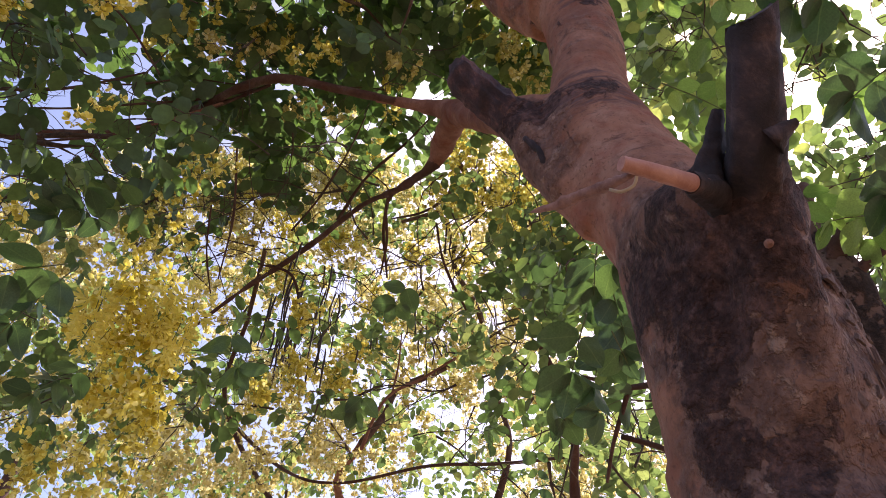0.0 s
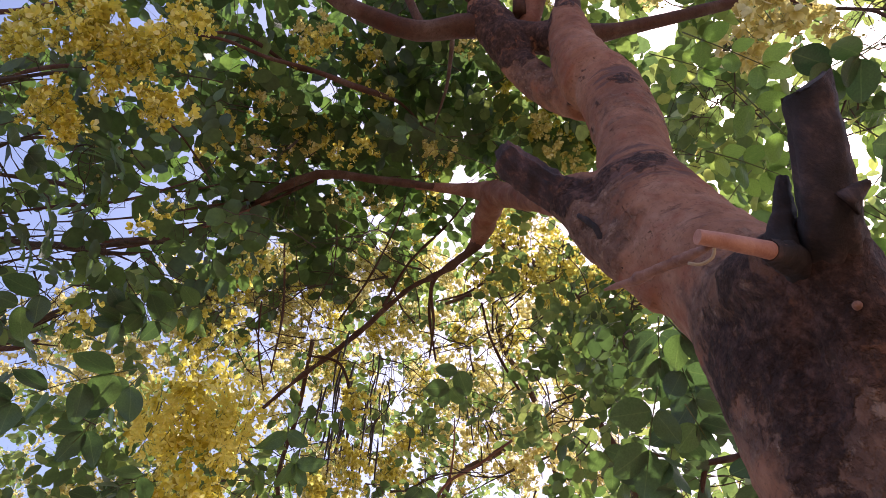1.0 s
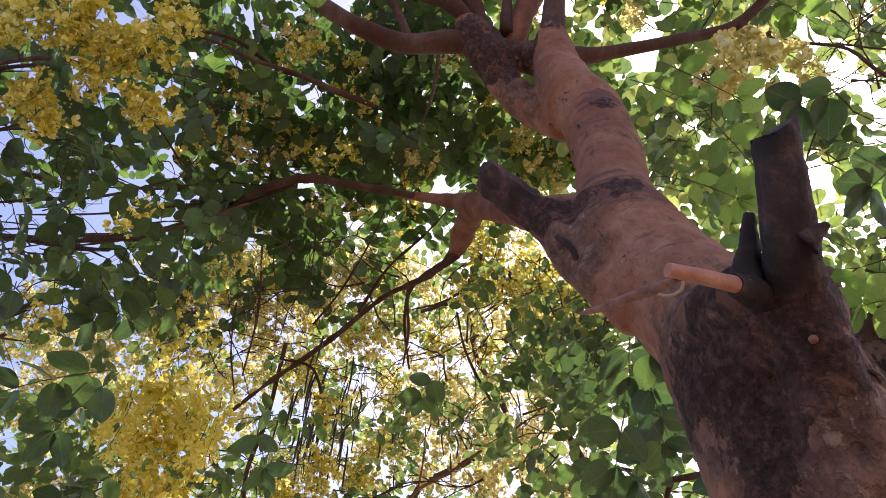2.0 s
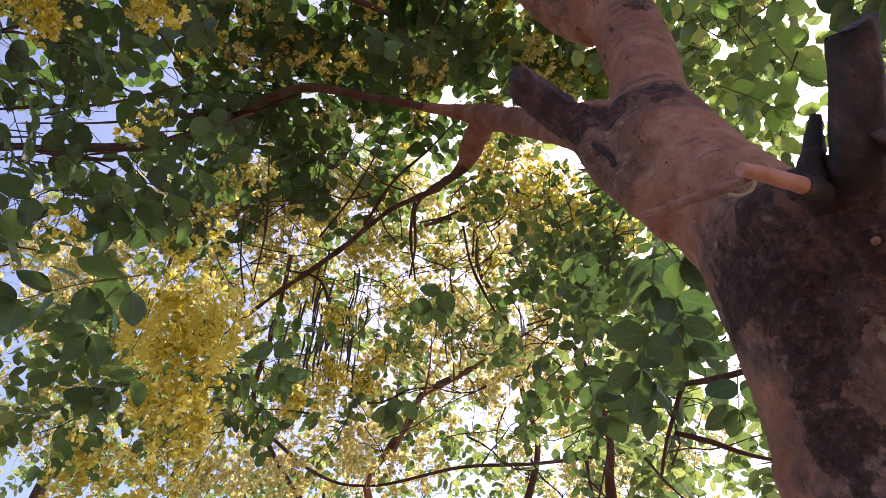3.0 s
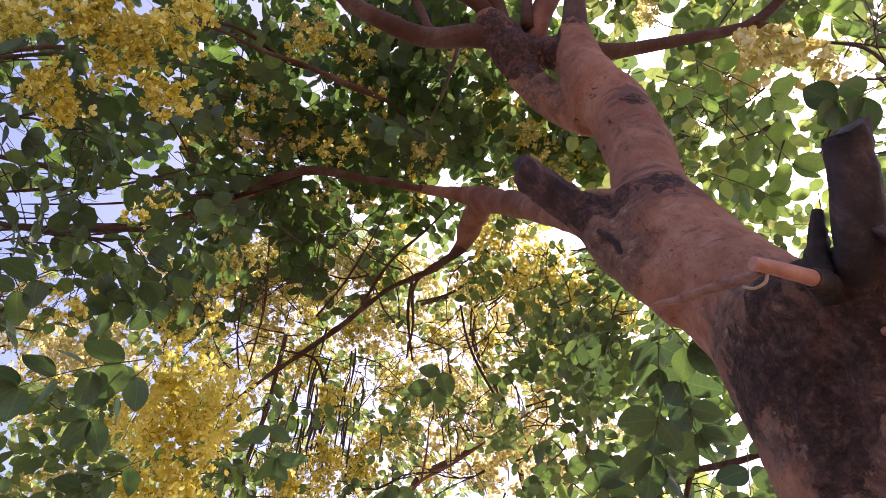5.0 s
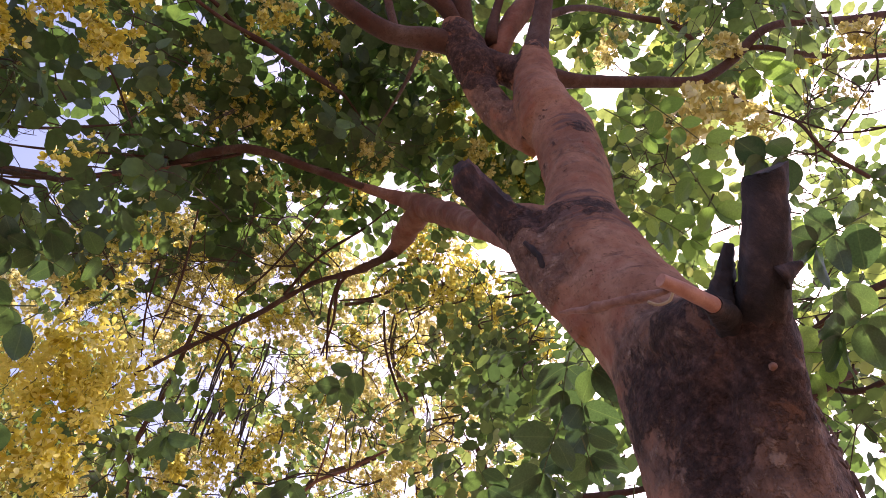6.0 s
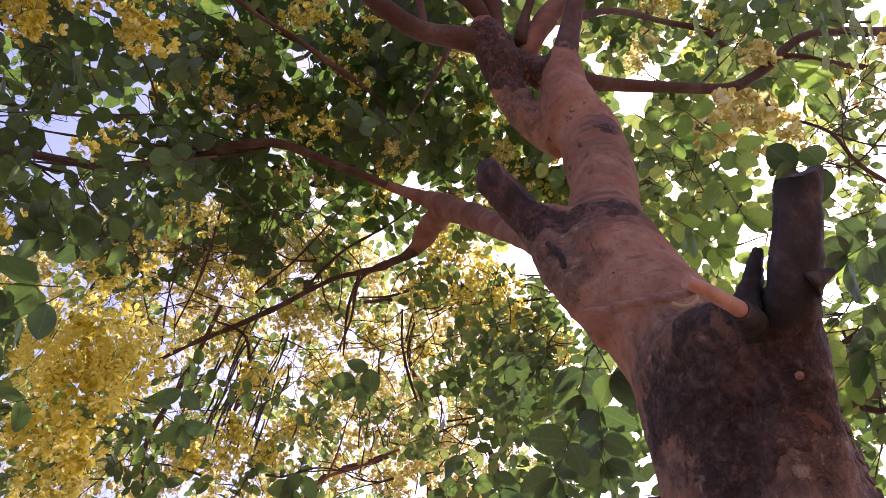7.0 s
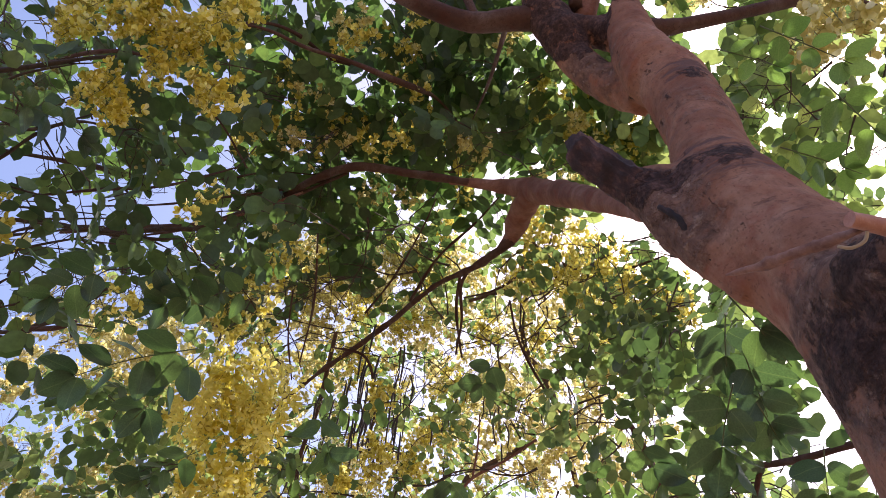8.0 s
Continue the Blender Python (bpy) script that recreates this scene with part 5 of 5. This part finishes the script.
leaf_clumps(young_tree, [(1.073, 3.576, 5.726, 0.3375), (0.672, 4.165, 5.367, 0.3857), (0.183, 4.891, 6.311, 0.4124), (0.769, 4.170, 7.679, 0.3964), (1.067, 3.621, 4.776, 0.2464)], 2, 4, size=0.13, material=PALE_LEAF)
leaf_clumps(tree, [(1.300, 2.550, 3.786, 0.1714), (1.318, 2.669, 4.181, 0.1607)], 2, 9, size=0.11)
leaf_clumps(tree, [(-0.986, 2.293, 7.458, 0.5892), (-1.577, 1.945, 7.231, 0.6213), (-1.683, 2.624, 7.442, 0.4981)], 2, 4)
flower_clumps(far_tree, [(0.646, 5.368, 8.369, 0.8445), (1.219, 5.796, 7.458, 0.7856), (0.043, 6.488, 7.464, 0.8999), (0.773, 6.622, 6.961, 0.7856)], 6, 22, per=16, fine=False, flower=0.055, material=PALE_PETAL)
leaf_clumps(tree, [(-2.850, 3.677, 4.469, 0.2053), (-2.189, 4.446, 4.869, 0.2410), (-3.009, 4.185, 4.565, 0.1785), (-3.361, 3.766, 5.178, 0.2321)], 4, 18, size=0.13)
flower_clumps(far_tree, [(-5.49, 4.53, 7.22, 0.48), (-4.89, 5.00, 7.34, 0.48), (-5.15, 4.42, 7.60, 0.40), (-4.46, 5.02, 7.64, 0.32), (-6.06, 5.08, 7.01, 0.34)], 5, 14, per=16, fine=False, flower=0.05, material=PALE_PETAL)
flower_clumps(far_tree, [(-6.91, 5.77, 6.18, 0.62), (-6.40, 6.25, 6.24, 0.62), (-6.96, 5.98, 5.83, 0.54), (-5.91, 6.61, 6.38, 0.54), (-5.39, 6.71, 6.80, 0.45), (-6.65, 5.68, 6.63, 0.27)], 6, 16, per=16, fine=False, flower=0.055, material=PALE_PETAL)
leaf_clumps(far_tree, [(-5.63, 5.44, 6.19, 0.36), (-4.81, 5.56, 6.87, 0.32), (-6.17, 5.17, 5.85, 0.24), (-4.35, 6.11, 6.64, 0.32), (-5.01, 6.20, 5.90, 0.40)], 5, 12, size=0.2, material=PALE_LEAF)
flower_clumps(far_tree, [(-0.33, 4.73, 8.48, 0.27), (-0.70, 4.54, 8.58, 0.27), (0.11, 4.60, 8.09, 0.26), (0.54, 4.56, 8.10, 0.21), (-0.03, 5.16, 8.18, 0.27), (-1.07, 4.76, 8.39, 0.27), (0.68, 4.14, 8.36, 0.19)], 3, 9, per=16, fine=False, flower=0.045, material=PALE_PETAL)
leaf_clumps(far_tree, [(-0.54, 4.83, 8.89, 0.28), (-0.11, 5.09, 8.73, 0.28), (0.42, 4.61, 8.56, 0.27), (-0.97, 5.25, 8.55, 0.28), (0.57, 4.70, 7.37, 0.24)], 3, 6, size=0.16, material=PALE_LEAF)
leaf_clumps(far_tree, [(2.59, 6.33, 5.50, 0.36), (2.18, 6.54, 5.43, 0.36), (2.36, 4.77, 5.10, 0.21), (2.14, 5.39, 5.30, 0.25), (2.23, 5.19, 4.56, 0.23), (1.91, 6.47, 5.68, 0.29)], 3, 7, size=0.15, material=PALE_LEAF)
flower_clumps(far_tree, [(2.53, 6.76, 5.86, 0.27), (1.99, 7.09, 5.61, 0.30), (2.79, 6.14, 5.66, 0.21), (1.76, 6.58, 6.49, 0.27)], 3, 8, per=16, fine=False, flower=0.045, material=PALE_PETAL)
# bare twigs between the bunches
bare_twigs(tree, [(-2.325, 3.606, 6.356, 0.8035), (-0.966, 4.148, 6.685, 1.0016), (-1.623, 4.810, 5.869, 0.9142), (0.219, 4.738, 6.451, 0.9106), (0.377, 5.335, 5.428, 0.8570), (-1.051, 5.685, 5.134, 0.9142), (1.097, 4.198, 4.293, 0.4285), (0.201, 4.444, 6.338, 0.7999)], 11, 1.0, 0.012)
bare_twigs(tree, [(-2.288, 3.936, 4.514, 0.5142), (-3.232, 2.595, 5.900, 0.5356), (-3.638, 1.110, 6.005, 0.5571), (-3.908, 2.334, 5.096, 0.5142), (-3.239, 1.908, 5.766, 0.6249), (-1.610, 2.396, 6.588, 0.8195), (-0.170, 2.409, 6.839, 0.6499)], 9, 0.8, 0.009)
bare_twigs(tree, [(1.307, 1.857, 5.213, 0.4285), (1.740, 1.070, 4.307, 0.3000), (1.250, 0.968, 4.555, 0.3428), (1.775, 0.564, 4.530, 0.3214), (1.790, 1.683, 3.793, 0.2750), (1.048, 2.786, 3.508, 0.3142)], 7, 0.5, 0.0055)

bare_twigs(tree, [(-1.34, 4.35, 7.45, 0.80), (-1.90, 4.47, 6.82, 0.71), (-0.85, 5.10, 7.30, 0.77), (0.21, 4.64, 6.93, 0.58), (0.71, 4.25, 6.13, 0.51), (-1.59, 3.45, 7.27, 0.55), (-1.98, 3.35, 5.82, 0.41), (-0.19, 5.70, 6.75, 0.70), (-1.46, 5.54, 6.31, 0.67), (0.71, 3.71, 6.33, 0.39), (0.86, 3.89, 5.32, 0.40)], 9, 0.75, 0.0075)
bare_twigs(tree, [(-2.08, 1.96, 7.04, 0.66), (-1.44, 1.77, 7.72, 0.65), (-0.68, 1.87, 8.00, 0.67), (-0.84, 2.66, 7.80, 0.55), (-2.55, 1.61, 5.33, 0.47), (-2.61, 1.93, 4.86, 0.45), (-2.42, 2.34, 5.52, 0.42), (-2.70, 1.24, 5.37, 0.39), (0.07, 1.84, 7.81, 0.47)], 6, 0.6, 0.0065)
bare_twigs(tree, [(2.61, 1.25, 5.46, 0.40), (2.77, 1.00, 5.42, 0.36), (1.40, 1.18, 5.20, 0.30), (1.44, 1.29, 4.44, 0.19), (1.59, 1.18, 3.33, 0.20), (2.22, 0.64, 5.14, 0.31)], 5, 0.45, 0.005)
bare_twigs(tree, [(-3.30, 1.38, 5.21, 0.45), (-3.40, 1.70, 4.68, 0.43), (-3.17, 2.04, 4.39, 0.37)], 6, 0.7, 0.0075)

# ---- distant trees ----
for k, (x, y, z, r) in enumerate([(-12.430, 11.408, 10.988, 2.7139), (-10.168, 13.622, 11.089, 3.0353), (-1.350, 17.220, 10.598, 3.6959), (4.037, 16.264, 10.095, 3.4906), (-6.890, 16.496, 9.900, 3.3388)]):
    t = thing("distant_tree", ("pale green leafy tree far behind" if k % 2 == 0 else "distant tree with thin yellow bloom"), "tree", group="distant trees")
    limb(t, [(x, y + 0.3, -0.2, 0.3), (x + 0.1, y, z * 0.5, 0.22), (x, y, z, 0.1)], "trunk", SHADED_BARK, step=0.4)
    leaf_sprays(t, (x, y, z), r, r * 0.8, 90 if x < -8 else 220, PALE_LEAF, size=0.2)
    if k % 2:
        racemes(t, (x, y, z + 0.5), r, r * 0.7, 90, flower=0.06, length=0.6, per=16, fine=False, material=PALE_PETAL)


# ---- single leaves close to the camera ----
def leaflet_mesh(name, material, wide=0.34, curl=0.16):
    """A broad pointed leaflet along +x: eleven stations, a creased midrib and a gentle wave."""
    me = bpy.data.meshes.new(name)
    n = 11
    verts, faces = [], []
    for i in range(n):
        s = 0.5 - 0.5 * math.cos(math.pi * i / (n - 1))
        w = wide * (math.sin(math.pi * s ** 0.88) ** 0.62) * (1 - 0.12 * s) if 0 < i < n - 1 else 0.004
        z = -curl * s * s
        for k, q in enumerate((-1, -0.5, 0, 0.5, 1)):
            verts.append((s, q * w, z + abs(q) * 0.07 * w + 0.03 * math.sin(7 * s + 2.5 * q + 20 * wide)))
    for i in range(n - 1):
        for k in range(4):
            a = i * 5 + k
            faces.append((a, a + 5, a + 6, a + 1))
    me.from_pydata(verts, [], faces)
    me.polygons.foreach_set("use_smooth", [True] * len(faces))
    me.materials.append(material)
    return me


NEAR = {"dark": [leaflet_mesh("leaflet", LEAF_ONE, w, c) for w, c in ((0.38, 0.16), (0.34, 0.34), (0.41, 0.06))],
        "young": [leaflet_mesh("leaflet", YOUNG_ONE, w, c) for w, c in ((0.38, 0.12), (0.35, 0.26), (0.41, 0.05))]}


def compound_leaf(base, tip, size, pairs, tone="dark", face=(0.0, -0.45, -0.9), tilt=0.42, label=""):
    """One pinnate leaf: a thin stalk with pairs of single leaflets and one at the tip."""
    base, tip, face = Vector(base), Vector(tip), Vector(face)
    bow = (base + tip) / 2 + Vector((0, 0, 0.06 * (tip - base).length))
    ob = limb(tree, [(*base, 0.0024), (*bow, 0.0019), (*tip, 0.0012)], "compound_leaf", RACHIS, label, sides=5, step=0.04, lumps=0.0)
    d = (tip - base).normalized()
    side = d.cross(face).normalized()
    for i in range(pairs):
        s = (i + 0.7) / (pairs + 0.4)
        at = base.lerp(tip, s) + Vector((0, 0, 0.06 * (tip - base).length * 4 * s * (1 - s) * 0.5))
        for sign in ((1, -1, 0) if i == pairs - 1 else (1, -1)):
            x = (side * sign * RNG.uniform(0.75, 1.1) + d * (0.5 if sign else 1.0) + Vector(RNG.normal(0, 0.16, 3)) + Vector((0, 0, -0.15))).normalized()
            z = (-face + Vector(RNG.normal(0, tilt, 3))).normalized()
            y = z.cross(x).normalized()
            z = x.cross(y)
            leaf = new("leaflet", NEAR[tone][int(RNG.integers(3))])
            leaf.parent = ob
            k = size * RNG.uniform(0.8, 1.15)
            leaf.matrix_local = Matrix.Translation(at + x * 0.006) @ Matrix((x, y, z)).transposed().to_4x4() @ Matrix.Diagonal((k, k, k, 1))


# hanging over the left
compound_leaf((-1.145, 1.274, 2.998), (-1.543, 1.265, 2.852), 0.115, 4)
compound_leaf((-1.173, 1.347, 3.066), (-1.370, 1.450, 2.849), 0.11, 3)
compound_leaf((-1.613, 2.294, 3.450), (-1.970, 2.418, 3.333), 0.12, 3)
compound_leaf((-1.668, 1.967, 4.077), (-2.011, 1.858, 4.168), 0.15, 3)
compound_leaf((-1.486, 1.946, 4.224), (-2.040, 1.916, 4.084), 0.14, 4)
compound_leaf((-1.804, 1.365, 3.638), (-2.039, 1.415, 3.458), 0.13, 3)
compound_leaf((-2.459, 0.854, 4.347), (-2.076, 1.055, 4.250), 0.14, 4)
# below the trunk
compound_leaf((0.366, 1.163, 2.681), (0.319, 1.331, 2.551), 0.11, 2, face=(0, -0.75, -0.6))
compound_leaf((0.459, 1.278, 2.726), (0.514, 1.367, 2.663), 0.10, 1, face=(0, -0.75, -0.6))
compound_leaf((0.465, 1.222, 3.020), (0.457, 1.356, 2.917), 0.11, 2)
compound_leaf((0.763, 1.920, 3.014), (0.511, 2.000, 2.936), 0.115, 2)
compound_leaf((0.814, 1.702, 2.931), (0.822, 1.867, 2.807), 0.12, 2, face=(0, -0.85, -0.4))
compound_leaf((0.908, 1.630, 2.866), (0.916, 1.788, 2.748), 0.12, 2)
compound_leaf((0.502, 1.298, 2.941), (0.553, 1.441, 2.821), 0.115, 2, face=(0.2, -0.8, -0.5))
compound_leaf((0.502, 1.415, 2.843), (0.434, 1.584, 2.701), 0.11, 2, face=(0, -0.75, -0.6))
compound_leaf((0.369, 0.992, 2.810), (0.466, 1.067, 2.635), 0.105, 1, face=(-0.3, -0.7, -0.6))
compound_leaf((0.474, 2.648, 3.766), (0.686, 2.927, 3.532), 0.15, 4)
compound_leaf((-0.212, 2.976, 4.797), (-0.369, 3.186, 4.620), 0.16, 2)
compound_leaf((-0.526, 3.578, 4.292), (-0.644, 3.728, 4.166), 0.16, 2)
compound_leaf((-1.371, 2.897, 4.341), (-1.264, 3.252, 4.043), 0.18, 2, face=(0.3, -0.8, -0.4))
# right of the trunk
for b, e, l, n, tone in [
    ((0.595, 0.517, 3.468), (0.823, 0.604, 3.281), 0.074, 3, "young"),
    ((0.616, 0.559, 3.088), (0.714, 0.660, 2.902), 0.078, 2, "young"),
    ((0.639, 0.818, 3.280), (0.803, 0.843, 3.136), 0.074, 3, "young"),
    ((0.606, 0.684, 3.834), (0.797, 0.722, 3.680), 0.074, 3, "young"),
    ((0.990, 1.020, 3.044), (1.071, 1.045, 2.892), 0.074, 3, "young"),
    ((1.108, 0.962, 2.832), (0.937, 0.984, 2.813), 0.088, 2, "young"),
    ((1.038, 0.762, 3.260), (1.199, 0.848, 3.188), 0.078, 2, "young"),
    ((0.915, 1.036, 3.552), (0.797, 1.142, 3.464), 0.074, 3, "young"),
    ((0.945, 0.486, 3.100), (0.858, 0.527, 3.066), 0.10, 1, "dark"),
    ((0.998, 0.535, 2.841), (0.856, 0.641, 2.786), 0.105, 3, "dark"),
    ((1.087, 0.704, 2.731), (0.947, 0.822, 2.669), 0.105, 3, "dark"),
    ((0.931, 0.493, 3.105), (0.751, 0.562, 3.056), 0.10, 1, "dark"),
    ((1.124, 0.442, 3.946), (1.273, 0.526, 3.884), 0.11, 3, "young"),
    ((1.200, 0.982, 2.906), (1.106, 1.082, 2.851), 0.074, 3, "young"),
    ((-0.215, -0.035, 2.659), (-0.302, 0.027, 2.619), 0.13, 2, "young"),
]:
    compound_leaf(b, e, l, n, tone)

# ---- seed pods ----
for k in range(60):
    c = np.array((-1.688, 5.212, 6.706)) + RNG.normal(0, 1, 3) * np.array([0.2, 0.35, 0.24])
    if k > 44:
        c = np.array((-0.193, 6.518, 7.830)) + RNG.normal(0, 1, 3) * np.array([0.8, 0.5, 0.3])
    l = RNG.uniform(0.4, 0.75)
    b = RNG.normal(0, 0.02, 2)
    limb(tree if k < 45 else far_tree, [(*c, 0.005), (c[0] + b[0], c[1] + b[1], c[2] - 0.08, 0.011), (c[0] + b[0] * 2, c[1] + b[1], c[2] - 0.5 * l, 0.013), (c[0] + b[0], c[1] + b[1] * 2, c[2] - l, 0.007)], "pod", POD, sides=6, step=0.08, lumps=0.03)


# ---- single flowers of the bunch that hangs lowest ----
def flower_mesh(cup):
    me = bpy.data.meshes.new("flower")
    verts, faces = [], []
    for k in range(5):
        a = 2 * math.pi * k / 5
        m = Matrix.Rotation(a, 4, "Z")
        b = len(verts)
        outline = [(0.03, 0, 0), (0.3, 0.13, 0.1), (0.62, 0.27, 0.24 + cup), (0.92, 0.2, 0.36 + cup), (1.05, 0, 0.36 + cup), (0.92, -0.2, 0.36 + cup), (0.62, -0.27, 0.24 + cup), (0.3, -0.13, 0.1), (0.62, 0, 0.08 + cup * 0.5)]
        verts += [m @ Vector(p) for p in outline]
        faces += [(b + i, b + (i + 1) % 8, b + 8) for i in range(8)]
    me.from_pydata([tuple(v) for v in verts], [], faces)
    me.polygons.foreach_set("use_smooth", [True] * len(faces))
    me.materials.append(PETAL_ONE)
    return me


FLOWERS = [flower_mesh(c) for c in (0.0, 0.35, 0.8)]


def raceme(top, length, count):
    top = Vector(top)
    tip = top + Vector((RNG.normal(0, 0.05), RNG.normal(0, 0.05), -length))
    ob = limb(tree, [(*top, 0.003), (*(top.lerp(tip, 0.5) + Vector((0.015, 0, 0))), 0.0025), (*tip, 0.0012)], "raceme", RACHIS, sides=5, step=0.05, lumps=0)
    for k in range(count):
        s = (k + 0.5) / count
        a = k * 2.4 + RNG.normal(0, 0.3)
        out = Vector((math.cos(a), math.sin(a), RNG.normal(-0.25, 0.25)))
        f = new("flower", FLOWERS[int(RNG.integers(3))])
        f.parent = ob
        z = (out + Vector((0, -0.2, -0.4)) + Vector(RNG.normal(0, 0.3, 3))).normalized()
        k2 = 0.047 * RNG.uniform(0.8, 1.2) * (1.1 - 0.4 * s)
        f.matrix_local = Matrix.Translation(top.lerp(tip, s) + out * length * (0.24 - 0.16 * s)) @ z.to_track_quat("Z", "Y").to_matrix().to_4x4() @ Matrix.Diagonal((k2, k2, k2, 1))


for k in range(7):
    c = np.array((-1.748, 2.677, 4.199)) + np.array([RNG.uniform(-0.3, 0.3), RNG.uniform(-0.15, 0.15), RNG.uniform(0.0, 0.35)])
    raceme(c, RNG.uniform(0.34, 0.5), 21)


# ---- round green buds on thin stalks against the sky ----
def bud_mesh():
    bm = bmesh.new()
    bmesh.ops.create_icosphere(bm, subdivisions=2, radius=1.0)
    for v in bm.verts:
        v.co.z *= 1.15 if v.co.z > 0 else 0.95
    me = bpy.data.meshes.new("bud")
    bm.to_mesh(me)
    bm.free()
    me.polygons.foreach_set("use_smooth", [True] * len(me.polygons))
    me.materials.append(GREEN_BUD)
    return me


BUD_ONE = bud_mesh()


def bud_raceme(top, length, count, size):
    top = Vector(top)
    tip = top + Vector((RNG.normal(0, 0.06), RNG.normal(0, 0.06), -length))
    ob = limb(tree, [(*top, 0.003), (*(top.lerp(tip, 0.5) + Vector((0.02, 0, 0))), 0.0025), (*tip, 0.0015)], "bud_raceme", RACHIS, sides=5, step=0.05, lumps=0)
    stalks = []
    for k in range(count):
        s = (k + 0.5) / count
        a = k * 2.4 + RNG.normal(0, 0.3)
        at = top.lerp(tip, s)
        end = at + Vector((math.cos(a), math.sin(a), RNG.normal(-0.4, 0.2))) * length * (0.3 - 0.2 * s)
        b = new("bud", BUD_ONE)
        b.parent = ob
        r = size * RNG.uniform(0.75, 1.2) * (1.1 - 0.4 * s)
        b.matrix_local = Matrix.Translation(end) @ Matrix.Diagonal((r, r, r, 1))
        stalks.append((at, end))
    threads("bud_stalk", RACHIS, np.array([a for a, _ in stalks]), np.array([e for _, e in stalks]), np.full(count, 0.0012), ob, parts_n=2)


for c in ((-2.857, 0.943, 5.431), (-3.022, 1.038, 5.483), (-2.361, 1.482, 5.376), (-2.510, 1.526, 5.459), (-1.975, 1.047, 5.529), (-3.664, 1.641, 5.133), (-3.798, 1.780, 5.011)):
    bud_raceme(c, RNG.uniform(0.25, 0.4), 15, 0.0135)
